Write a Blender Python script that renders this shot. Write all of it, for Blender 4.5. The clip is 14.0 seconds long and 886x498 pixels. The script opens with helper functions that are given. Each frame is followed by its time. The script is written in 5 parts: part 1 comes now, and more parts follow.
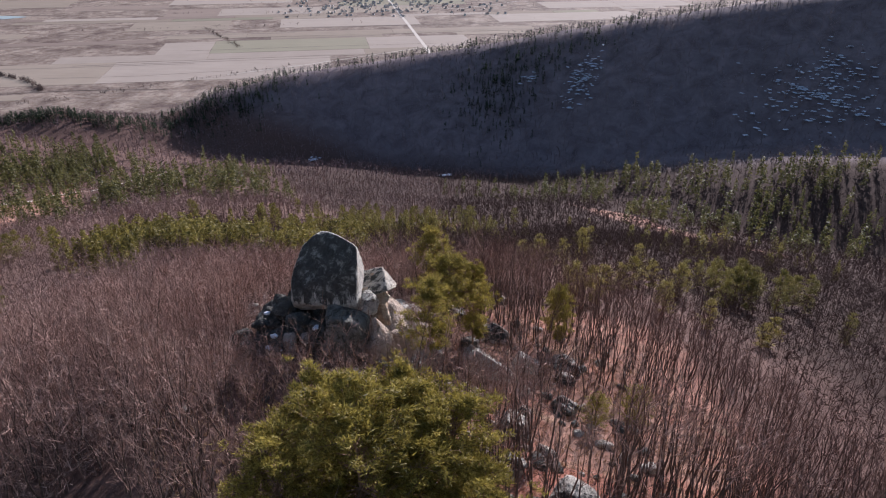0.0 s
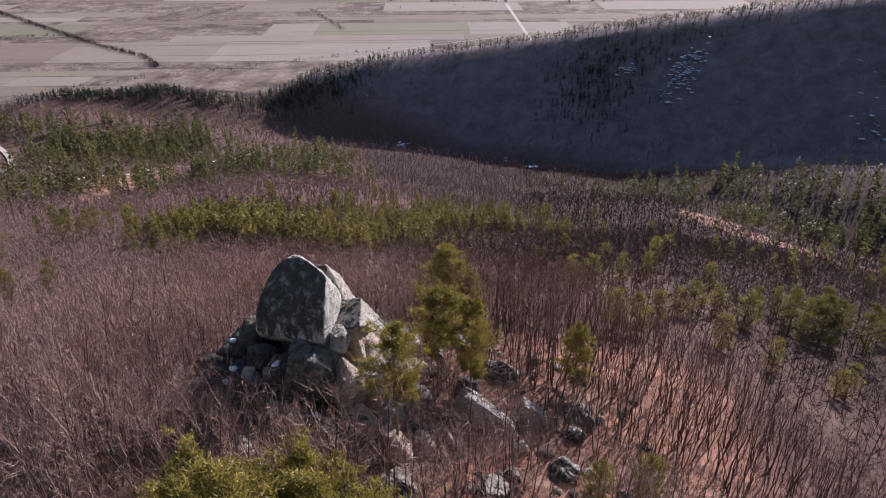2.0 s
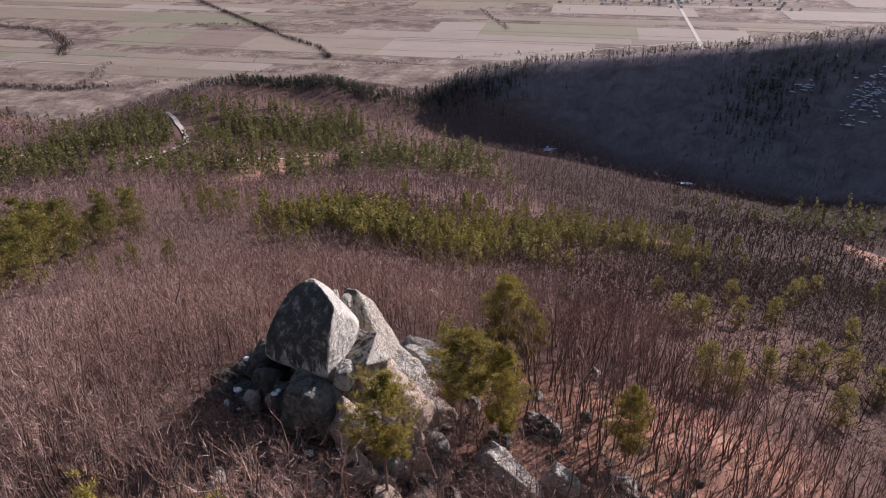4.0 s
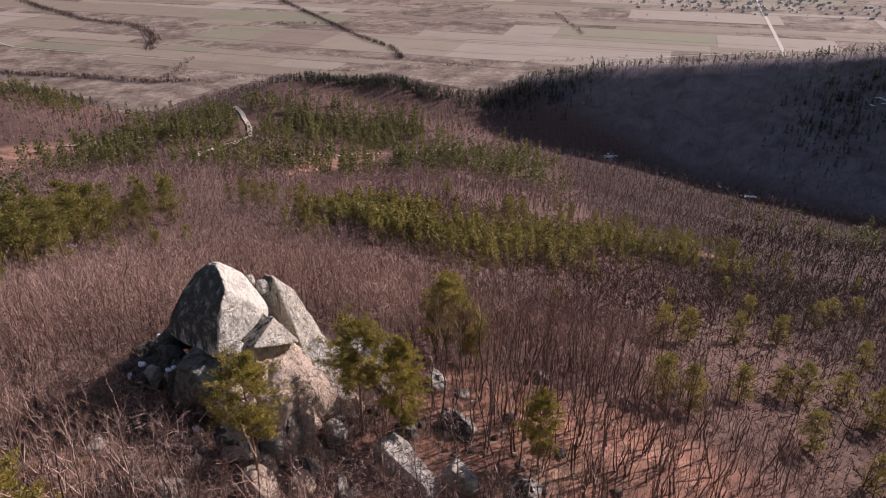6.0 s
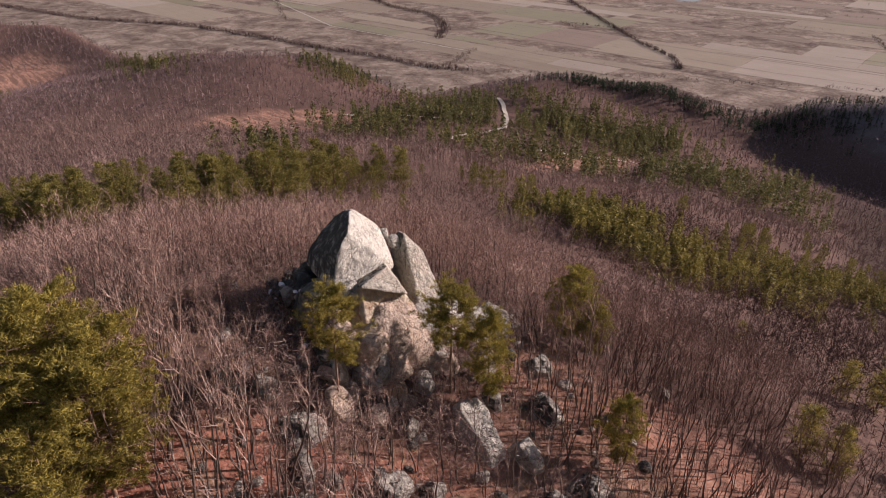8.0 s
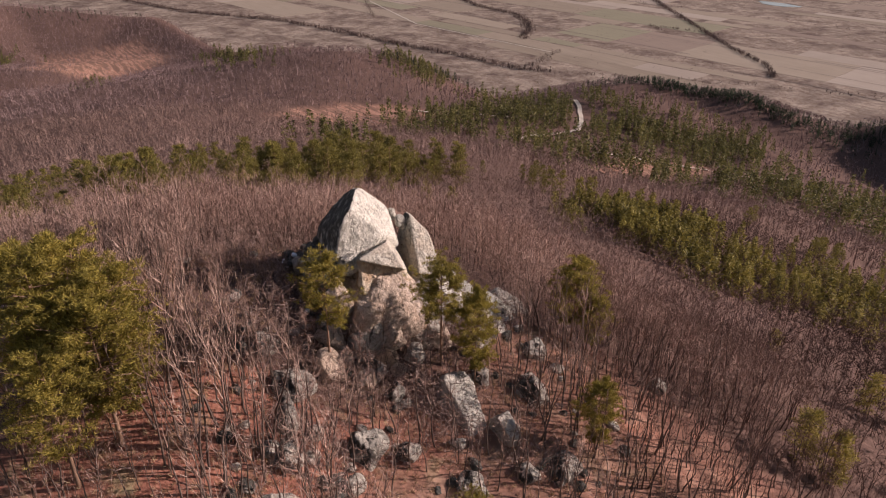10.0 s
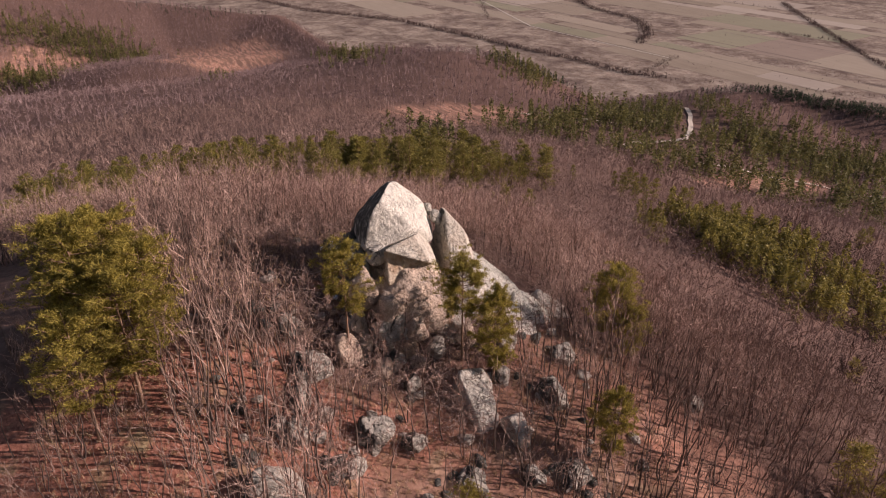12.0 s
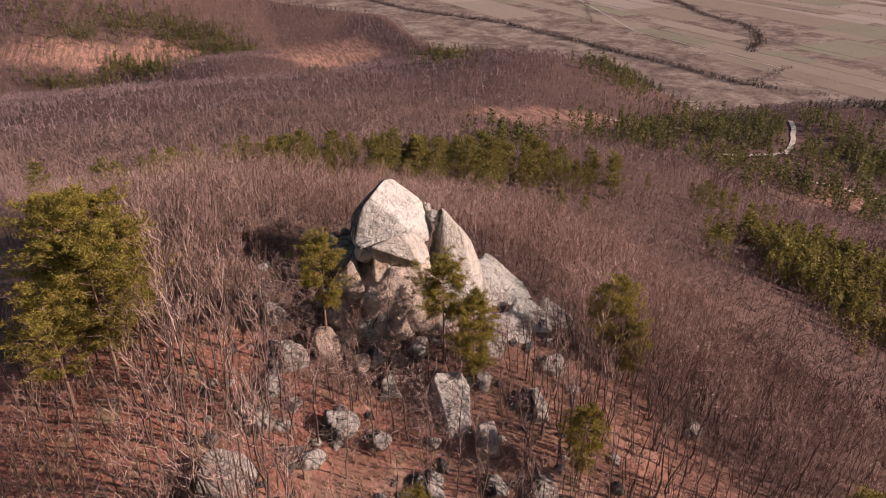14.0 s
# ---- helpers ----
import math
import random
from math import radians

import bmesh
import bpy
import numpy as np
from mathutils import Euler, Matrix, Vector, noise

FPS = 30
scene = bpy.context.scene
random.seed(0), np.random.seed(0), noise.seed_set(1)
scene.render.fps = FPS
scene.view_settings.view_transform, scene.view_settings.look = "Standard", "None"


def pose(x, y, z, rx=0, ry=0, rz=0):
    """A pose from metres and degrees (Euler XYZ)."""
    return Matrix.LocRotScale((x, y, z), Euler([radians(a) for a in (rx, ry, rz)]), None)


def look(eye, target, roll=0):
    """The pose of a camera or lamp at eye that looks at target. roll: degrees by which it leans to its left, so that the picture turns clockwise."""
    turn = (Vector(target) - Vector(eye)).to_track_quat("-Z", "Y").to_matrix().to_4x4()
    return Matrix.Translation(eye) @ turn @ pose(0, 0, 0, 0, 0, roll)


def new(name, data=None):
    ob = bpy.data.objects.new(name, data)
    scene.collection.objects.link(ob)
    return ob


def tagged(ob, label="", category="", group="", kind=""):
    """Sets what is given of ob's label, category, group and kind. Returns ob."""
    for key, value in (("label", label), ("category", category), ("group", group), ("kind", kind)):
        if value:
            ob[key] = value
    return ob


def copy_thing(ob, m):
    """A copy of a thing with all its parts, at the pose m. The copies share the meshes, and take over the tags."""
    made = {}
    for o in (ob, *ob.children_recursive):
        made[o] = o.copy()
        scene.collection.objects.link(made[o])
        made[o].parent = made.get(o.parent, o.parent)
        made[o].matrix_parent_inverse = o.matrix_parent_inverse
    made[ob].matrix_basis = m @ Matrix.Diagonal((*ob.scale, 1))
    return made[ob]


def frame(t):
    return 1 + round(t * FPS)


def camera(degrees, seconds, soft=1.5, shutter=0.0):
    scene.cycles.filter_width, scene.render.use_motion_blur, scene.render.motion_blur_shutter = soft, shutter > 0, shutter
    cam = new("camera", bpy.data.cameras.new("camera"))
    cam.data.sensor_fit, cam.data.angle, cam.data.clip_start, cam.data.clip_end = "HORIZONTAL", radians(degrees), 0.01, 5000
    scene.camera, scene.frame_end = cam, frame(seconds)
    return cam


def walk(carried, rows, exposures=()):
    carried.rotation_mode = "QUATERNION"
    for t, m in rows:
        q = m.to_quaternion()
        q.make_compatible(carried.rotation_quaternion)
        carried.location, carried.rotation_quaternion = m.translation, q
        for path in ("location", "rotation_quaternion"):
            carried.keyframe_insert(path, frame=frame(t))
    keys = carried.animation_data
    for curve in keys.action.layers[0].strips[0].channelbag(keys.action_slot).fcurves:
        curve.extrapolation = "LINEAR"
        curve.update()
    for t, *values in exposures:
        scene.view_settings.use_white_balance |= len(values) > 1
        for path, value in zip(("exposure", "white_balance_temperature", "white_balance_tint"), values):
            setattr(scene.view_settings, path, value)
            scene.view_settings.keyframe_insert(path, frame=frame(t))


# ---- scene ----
cam = camera(64.4, 14.0, soft=1.1)
PATH = [
    (0, (8.867, -56.274, 37.582), (9.022, -47.354, 33.065), 0.22),
    (0.5, (11.207, -54.087, 37.467), (11.148, -45.162, 32.957), 0.18),
    (1, (13.386, -51.846, 37.436), (13.130, -42.932, 32.912), 0.11),
    (1.5, (15.298, -49.425, 37.388), (14.700, -40.571, 32.779), -0.00),
    (2, (17.152, -46.854, 37.354), (16.035, -38.092, 32.666), -0.08),
    (2.5, (18.795, -44.416, 37.327), (17.035, -35.766, 32.628), -0.10),
    (3, (20.558, -42.260, 37.469), (18.149, -33.763, 32.778), -0.07),
    (3.5, (22.406, -40.337, 37.369), (19.559, -31.970, 32.690), -0.19),
    (3.7, (23.194, -39.624, 37.344), (20.216, -31.302, 32.666), -0.24),
    (5.8, (35.500, -34.733, 37.021), (31.778, -26.700, 32.372), -0.38),
    (6, (36.809, -34.329, 36.931), (32.834, -26.415, 32.288), -0.26),
    (6.5, (39.979, -33.347, 36.750), (35.268, -25.843, 32.115), -0.16),
    (7, (42.971, -32.540, 36.677), (37.469, -25.588, 32.052), 0.10),
    (7.5, (45.525, -31.644, 36.616), (39.404, -25.229, 31.992), 0.23),
    (8, (47.840, -30.812, 36.545), (41.180, -24.960, 31.919), 0.43),
    (8.2, (48.664, -30.437, 36.526), (41.840, -24.781, 31.895), 0.49),
    (10.3, (56.558, -27.204, 36.805), (49.161, -22.326, 32.171), 0.35),
    (10.5, (57.113, -26.717, 36.806), (49.631, -21.970, 32.173), 0.21),
    (11, (58.256, -25.382, 36.826), (50.571, -20.969, 32.192), 0.15),
    (11.5, (59.074, -23.860, 36.666), (51.210, -19.767, 32.038), 0.01),
    (12, (59.854, -22.066, 36.607), (51.826, -18.297, 31.988), -0.13),
    (12.5, (60.554, -20.099, 36.515), (52.380, -16.652, 31.900), -0.21),
    (13, (61.271, -17.903, 36.398), (52.970, -14.758, 31.792), -0.24),
    (13.5, (62.000, -15.480, 36.301), (53.603, -12.595, 31.700), -0.24),
    (14, (62.878, -12.894, 36.249), (54.383, -10.305, 31.653), -0.24),
]
walk(cam, [(t, look(eye, target, roll)) for t, eye, target, roll in PATH],
     [(0, .66, 5350, 21), (3.5, .55, 5600, 24), (6, .50, 5950, 26), (8.2, .35, 6250, 28), (10.5, .34, 6450, 29), (14, .33, 6600, 34)])

# ---------------------------------------------------------------- daylight: a low winter sun and a clear sky
SUN_WAY = Vector((0.42, 0.907, 0)).normalized()
SUN_UP = radians(23.3)
world = bpy.data.worlds.new("sky")
scene.world = world
world.use_nodes = True
wt = world.node_tree
sky = wt.nodes.new("ShaderNodeTexSky")
sky.sky_type, sky.sun_disc = "NISHITA", False
sky.sun_elevation, sky.sun_rotation = SUN_UP, math.atan2(SUN_WAY.x, SUN_WAY.y)
sky.air_density, sky.dust_density = 1.6, 1.0
back = wt.nodes["Background"]
back.inputs["Strength"].default_value = 0.049
wt.links.new(sky.outputs["Color"], back.inputs["Color"])
sun = new("sun", bpy.data.lights.new("sun", "SUN"))
sun.data.energy, sun.data.angle, sun.data.color = 4.9, radians(0.53), (1.0, 0.87, 0.72)
sun.matrix_world = look(SUN_WAY * 300 * math.cos(SUN_UP) + Vector((0, 0, 300 * math.sin(SUN_UP))), (0, 0, 0))

# ---------------------------------------------------------------- materials
def ramp(nt, value, stops):
    node = nt.nodes.new("ShaderNodeValToRGB")
    while len(node.color_ramp.elements) < len(stops):
        node.color_ramp.elements.new(0.5)
    for e, (at, c) in zip(node.color_ramp.elements, stops):
        e.position, e.color = at, (*c, 1)
    nt.links.new(value, node.inputs["Fac"])
    return node.outputs["Color"]


def noise_of(nt, where, scale, detail=5.0, rough=0.6, warp=0.0):
    node = nt.nodes.new("ShaderNodeTexNoise")
    node.inputs["Scale"].default_value, node.inputs["Detail"].default_value = scale, detail
    node.inputs["Roughness"].default_value, node.inputs["Distortion"].default_value = rough, warp
    nt.links.new(where, node.inputs["Vector"])
    return node.outputs["Fac"]


def blend(nt, fac, a, b, kind="MIX"):
    node = nt.nodes.new("ShaderNodeMix")
    node.data_type, node.blend_type = "RGBA", kind
    for socket, v in ((node.inputs["Factor"], fac), (node.inputs["A"], a), (node.inputs["B"], b)):
        if isinstance(v, (int, float)):
            socket.default_value = v
        elif isinstance(v, tuple):
            socket.default_value = (*v, 1)
        else:
            nt.links.new(v, socket)
    return node.outputs["Result"]


def calc(nt, kind, a, b=0.0, clamp=False):
    node = nt.nodes.new("ShaderNodeMath")
    node.operation, node.use_clamp = kind, clamp
    for socket, v in zip(node.inputs, (a, b)):
        if isinstance(v, (int, float)):
            socket.default_value = v
        else:
            nt.links.new(v, socket)
    return node.outputs[0]


def attribute(nt, name):
    node = nt.nodes.new("ShaderNodeAttribute")
    node.attribute_name = name
    return node.outputs["Fac"]


def fresh(name, rough=0.9, gloss=0.2):
    m = bpy.data.materials.new(name)
    m.use_nodes = True
    nt = m.node_tree
    b = nt.nodes["Principled BSDF"]
    b.inputs["Roughness"].default_value, b.inputs["Specular IOR Level"].default_value = rough, gloss
    where = nt.nodes.new("ShaderNodeNewGeometry").outputs["Position"]
    return m, nt, b, where


def bump(nt, b, height_value, strength, distance):
    node = nt.nodes.new("ShaderNodeBump")
    node.inputs["Strength"].default_value, node.inputs["Distance"].default_value = strength, distance
    nt.links.new(height_value, node.inputs["Height"])
    nt.links.new(node.outputs["Normal"], b.inputs["Normal"])


def ground_material():
    m, nt, b, at = fresh("leaf_litter_ground", 0.95, 0.1)
    fine, mid, wide = noise_of(nt, at, 3.5, 8, 0.75), noise_of(nt, at, 0.33, 6, 0.65, 0.4), noise_of(nt, at, 0.03, 4)
    litter = ramp(nt, fine, [(0.30, (0.085, 0.036, 0.028)), (0.45, (0.255, 0.108, 0.076)), (0.60, (0.42, 0.195, 0.138)), (0.74, (0.56, 0.34, 0.26))])
    grass = ramp(nt, fine, [(0.3, (0.20, 0.15, 0.085)), (0.7, (0.46, 0.37, 0.22))])
    near = blend(nt, ramp(nt, mid, [(0.56, (0, 0, 0)), (0.72, (1, 1, 1))]), litter, grass)
    bare = blend(nt, ramp(nt, mid, [(0.40, (0, 0, 0)), (0.62, (1, 1, 1))]), (0.35, 0.175, 0.125), (0.50, 0.31, 0.228))
    turn = nt.nodes.new("ShaderNodeMapping")
    turn.inputs["Rotation"].default_value[2] = radians(40)
    turn.inputs["Scale"].default_value = (0.03, 0.20, 0.05)
    nt.links.new(at, turn.inputs["Vector"])
    windrow = ramp(nt, noise_of(nt, turn.outputs[0], 1.0, 4, 0.6, 0.6), [(0.44, (1, 1, 1)), (0.54, (0, 0, 0))])
    bare = blend(nt, calc(nt, "MULTIPLY", windrow, 0.75), bare, (0.13, 0.085, 0.066))
    bare = blend(nt, ramp(nt, noise_of(nt, at, 0.22, 4, 0.7, 1.0), [(0.52, (0, 0, 0)), (0.60, (1, 1, 1))]), bare, (0.24, 0.14, 0.10))
    # brush-covered floor, its tone also holding the shade under dense twigs
    brush = ramp(nt, noise_of(nt, at, 0.8, 6, 0.7), [(0.3, (0.075, 0.046, 0.038)), (0.7, (0.205, 0.13, 0.107))])
    # darker floor: dim light on the north-east slope put into the colour
    dim_floor = ramp(nt, noise_of(nt, at, 0.7, 6, 0.7), [(0.3, (0.033, 0.021, 0.017)), (0.7, (0.095, 0.061, 0.05))])
    brush = blend(nt, attribute(nt, "damp"), brush, dim_floor)
    # paler, bluer floor on the mountain: distance haze put into the colour
    hazy_floor = ramp(nt, noise_of(nt, at, .05, 8, 0.7, .6), [(0.3, (0.112, 0.088, 0.092)), (0.7, (0.28, 0.23, 0.237))])
    brush = blend(nt, attribute(nt, "frosted"), brush, hazy_floor)
    near = blend(nt, attribute(nt, "wooded"), near, brush)
    near = blend(nt, attribute(nt, "cleared"), near, bare)
    steppe = ramp(nt, noise_of(nt, at, 0.013, 6, 0.65, 0.5), [(0.36, (0.16, 0.12, 0.103)), (0.5, (0.27, 0.22, 0.18)), (0.64, (0.40, 0.335, 0.275))])
    tufts = ramp(nt, noise_of(nt, at, 0.06, 6, 0.8), [(0.40, (0.45, 0.34, 0.30)), (0.56, (1, 1, 1))])
    steppe = blend(nt, 0.6, steppe, tufts, "MULTIPLY")
    colour = blend(nt, attribute(nt, "lowland"), near, steppe)
    nt.links.new(colour, b.inputs["Base Color"])
    bump(nt, b, calc(nt, "ADD", fine, calc(nt, "MULTIPLY", mid, 2.0)), 0.7, 0.12)
    return m


def stone_material(name, light, mid, dark, lichen=0.5, stain=0.0, crust_shade=0.0, veins=0.75, relief=1.0):
    m, nt, b, at = fresh(name, 0.86, 0.3)
    big, med, fine = noise_of(nt, at, 0.55, 5, 0.6, 0.5), noise_of(nt, at, 2.4, 7, 0.68, 0.3), noise_of(nt, at, 17, 5, 0.7)
    c = ramp(nt, med, [(0.30, dark), (0.43, mid), (0.58, light)])
    fall = nt.nodes.new("ShaderNodeMapping")
    fall.inputs["Scale"].default_value = (1.6, 1.6, 0.22)
    nt.links.new(at, fall.inputs["Vector"])
    runs = ramp(nt, noise_of(nt, fall.outputs[0], 1.3, 6, 0.7, 0.4), [(0.50, (0, 0, 0)), (0.66, (1, 1, 1))])
    c = blend(nt, calc(nt, "MULTIPLY", runs, 0.25), c, dark)
    c = blend(nt, ramp(nt, big, [(0.45, (0, 0, 0)), (0.65, (1, 1, 1))]), c, mid)
    if stain:
        c = blend(nt, calc(nt, "MULTIPLY", ramp(nt, noise_of(nt, at, 0.45, 5, 0.6, 1.0), [(0.42, (0, 0, 0)), (0.58, (1, 1, 1))]), stain), c, (0.46, 0.305, 0.195))
    grey = ramp(nt, noise_of(nt, at, 1.1, 8, 0.72, 0.8), [(0.52, (0, 0, 0)), (0.60, (1, 1, 1))])
    c = blend(nt, calc(nt, "MULTIPLY", grey, lichen), c, (0.075, 0.075, 0.062))
    spots = ramp(nt, noise_of(nt, at, 6.0, 4, 0.8), [(0.61, (0, 0, 0)), (0.66, (1, 1, 1))])
    c = blend(nt, calc(nt, "MULTIPLY", spots, 0.45), c, (0.42, 0.42, 0.36))
    if crust_shade:
        # black lichen, with shade put into the colour, on faces turned from the sun
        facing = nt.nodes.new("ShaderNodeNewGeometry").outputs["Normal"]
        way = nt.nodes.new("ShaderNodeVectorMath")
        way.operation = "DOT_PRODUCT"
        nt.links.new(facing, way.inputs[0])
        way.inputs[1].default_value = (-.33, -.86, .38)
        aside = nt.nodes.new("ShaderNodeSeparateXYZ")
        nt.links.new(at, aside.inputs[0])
        rise = calc(nt, "MULTIPLY", calc(nt, "SUBTRACT", aside.outputs["Z"], crust_shade), .30)
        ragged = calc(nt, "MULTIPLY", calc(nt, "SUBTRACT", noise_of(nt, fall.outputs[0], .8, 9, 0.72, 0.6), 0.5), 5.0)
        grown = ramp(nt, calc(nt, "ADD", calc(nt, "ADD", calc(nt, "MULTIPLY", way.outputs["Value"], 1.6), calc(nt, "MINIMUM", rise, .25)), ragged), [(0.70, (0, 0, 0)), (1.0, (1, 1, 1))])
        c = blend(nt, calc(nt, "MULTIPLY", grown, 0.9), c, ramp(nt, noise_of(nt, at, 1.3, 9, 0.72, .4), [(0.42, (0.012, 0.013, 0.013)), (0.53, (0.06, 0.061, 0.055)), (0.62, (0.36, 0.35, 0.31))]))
    c = blend(nt, 0.35 * relief, c, ramp(nt, fine, [(0.30, (0.42, 0.42, 0.42)), (0.64, (1.5, 1.5, 1.5))]), "MULTIPLY")
    crack = nt.nodes.new("ShaderNodeTexVoronoi")
    crack.feature = "DISTANCE_TO_EDGE"
    crack.inputs["Scale"].default_value = 0.30
    sway = nt.nodes.new("ShaderNodeTexNoise")
    sway.inputs["Scale"].default_value, sway.inputs["Detail"].default_value = 0.7, 5
    nt.links.new(at, sway.inputs["Vector"])
    bent = nt.nodes.new("ShaderNodeVectorMath")
    bent.operation = "MULTIPLY_ADD"
    nt.links.new(sway.outputs["Color"], bent.inputs[0])
    bent.inputs[1].default_value = (3.2, 3.2, 3.2)
    nt.links.new(at, bent.inputs[2])
    nt.links.new(bent.outputs[0], crack.inputs["Vector"])
    gap = ramp(nt, crack.outputs["Distance"], [(0.0, (0, 0, 0)), (0.022, (1, 1, 1))])
    c = blend(nt, calc(nt, "MULTIPLY", calc(nt, "SUBTRACT", 1.0, gap), veins), c, (0.06, 0.055, 0.045))
    nt.links.new(c, b.inputs["Base Color"])
    bump(nt, b, calc(nt, "ADD", calc(nt, "MULTIPLY", gap, 0.65 * veins), calc(nt, "ADD", calc(nt, "MULTIPLY", med, 1.6), calc(nt, "MULTIPLY", fine, 0.4))), 1.0, 0.34 * relief)
    return m


def wood_material(name, a, c, scale=9.0):
    m, nt, b, at = fresh(name, 0.9, 0.15)
    tone = calc(nt, "ADD", calc(nt, "MULTIPLY", noise_of(nt, at, scale, 4, 0.7), 0.6), calc(nt, "MULTIPLY", noise_of(nt, at, 0.12, 3), 0.5))
    nt.links.new(ramp(nt, tone, [(0.35, a), (0.72, c)]), b.inputs["Base Color"])
    return m


def twig_material(name, a, c, d, patch=0.02, vary=0.45):
    """Bare twigs: each shoot its own tone, and drifts of tone over the wood."""
    m, nt, b, at = fresh(name, 0.85, 0.2)
    own = nt.nodes.new("ShaderNodeNewGeometry").outputs["Random Per Island"]
    tone = calc(nt, "ADD", calc(nt, "MULTIPLY", own, vary), calc(nt, "MULTIPLY", noise_of(nt, at, patch, 5, 0.6), 1.07 - vary))
    nt.links.new(ramp(nt, tone, [(0.25, a), (0.50, c), (0.80, d)]), b.inputs["Base Color"])
    return m


def needle_material(name, a, c, d, patch=0.25):
    m, nt, b, at = fresh(name, 0.6, 0.3)
    own = nt.nodes.new("ShaderNodeNewGeometry").outputs["Random Per Island"]
    tone = calc(nt, "ADD", calc(nt, "MULTIPLY", own, 0.5), calc(nt, "MULTIPLY", noise_of(nt, at, patch, 4, 0.6), 0.6))
    colour = ramp(nt, tone, [(0.25, a), (0.55, c), (0.85, d)])
    nt.links.new(colour, b.inputs["Base Color"])
    thin = nt.nodes.new("ShaderNodeBsdfTranslucent")
    nt.links.new(colour, thin.inputs["Color"])
    both = nt.nodes.new("ShaderNodeMixShader")
    both.inputs[0].default_value = 0.38
    nt.links.new(b.outputs[0], both.inputs[1])
    nt.links.new(thin.outputs[0], both.inputs[2])
    nt.links.new(both.outputs[0], nt.nodes["Material Output"].inputs["Surface"])
    return m


def field_material(name, a, c):
    m, nt, b, at = fresh(name, 0.95, 0.1)
    turn = nt.nodes.new("ShaderNodeMapping")
    turn.inputs["Rotation"].default_value[2] = radians(-9)
    turn.inputs["Scale"].default_value = (0.12, 1.6, 1.0)
    nt.links.new(at, turn.inputs["Vector"])
    own = nt.nodes.new("ShaderNodeObjectInfo").outputs["Random"]
    rows = noise_of(nt, turn.outputs[0], 0.06, 5, 0.7)
    tone = calc(nt, "ADD", calc(nt, "MULTIPLY", own, 0.28), calc(nt, "ADD", calc(nt, "MULTIPLY", rows, 0.45), calc(nt, "MULTIPLY", noise_of(nt, at, 0.012, 6, 0.75), 0.4)))
    nt.links.new(ramp(nt, tone, [(0.25, a), (0.85, c)]), b.inputs["Base Color"])
    return m


def plain_material(name, a, c, scale=2.0, rough=0.85):
    m, nt, b, at = fresh(name, rough, 0.25)
    own = nt.nodes.new("ShaderNodeObjectInfo").outputs["Random"]
    tone = calc(nt, "ADD", calc(nt, "MULTIPLY", noise_of(nt, at, scale, 5, 0.7), 0.6), calc(nt, "MULTIPLY", own, 0.4))
    nt.links.new(ramp(nt, tone, [(0.3, a), (0.75, c)]), b.inputs["Base Color"])
    return m


M_GROUND = ground_material()
M_STONE = stone_material("weathered_granite", (0.70, 0.67, 0.60), (0.54, 0.51, 0.45), (0.24, 0.225, 0.20), 0.36)
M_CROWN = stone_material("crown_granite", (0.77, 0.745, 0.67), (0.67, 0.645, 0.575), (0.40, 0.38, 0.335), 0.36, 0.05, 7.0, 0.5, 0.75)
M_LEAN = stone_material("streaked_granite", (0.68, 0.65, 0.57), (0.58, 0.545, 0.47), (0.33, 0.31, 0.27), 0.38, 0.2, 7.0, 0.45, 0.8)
M_OCHRE = stone_material("iron_stained_granite", (0.72, 0.63, 0.50), (0.60, 0.50, 0.38), (0.34, 0.28, 0.21), 0.22, 0.75, 0.0, 0.3, 0.6)
M_APRON = stone_material("streaked_apron_granite", (0.72, 0.70, 0.62), (0.56, 0.55, 0.475), (0.26, 0.255, 0.215), 0.42, 0.0, 0.0, 0.85, 1.0)
M_TAN = stone_material("tan_granite", (0.70, 0.58, 0.48), (0.56, 0.445, 0.36), (0.30, 0.23, 0.185), 0.3, 0.3, 0.0, 0.6, 1.0)
M_RUST = stone_material("rusty_granite", (0.50, 0.40, 0.31), (0.36, 0.27, 0.205), (0.19, 0.14, 0.11), 0.3, 0.6)
# lichened stone, darkened further to hold the crown boulder's shade
M_LICHENSHADE = stone_material("lichened_granite", (0.18, 0.178, 0.158), (0.080, 0.080, 0.072), (0.032, 0.032, 0.029), 0.85)
# front block's grey, with its shade mixed into the colour
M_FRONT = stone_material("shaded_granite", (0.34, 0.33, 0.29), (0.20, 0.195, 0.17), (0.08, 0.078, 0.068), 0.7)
M_GREY = stone_material("grey_granite", (0.62, 0.575, 0.505), (0.48, 0.44, 0.385), (0.22, 0.20, 0.175), 0.5)
# sides away from the sun are darkened: painted shade together with lichen
M_LOWER = stone_material("lichen_shaded_granite", (0.60, 0.56, 0.49), (0.46, 0.425, 0.37), (0.21, 0.19, 0.165), 0.5, 0.0, -30.0)
M_BARK = wood_material("oak_bark", (0.050, 0.034, 0.029), (0.185, 0.135, 0.112))
M_PINEBARK = wood_material("pine_bark", (0.14, 0.09, 0.065), (0.34, 0.22, 0.15))
M_TWIG = twig_material("bare_twigs", (0.12, 0.072, 0.058), (0.36, 0.230, 0.186), (0.57, 0.42, 0.352), 0.06)
# the same twigs toned down: dimness of the north-east slopes put into the colour
M_DIMTWIG = twig_material("dimmed_twigs", (0.075, 0.043, 0.035), (0.180, 0.110, 0.089), (0.31, 0.21, 0.172), 0.06)
M_BRUSH = twig_material("brushwood", (0.07, 0.044, 0.037), (0.24, 0.16, 0.136), (0.54, 0.41, 0.355), 0.3)
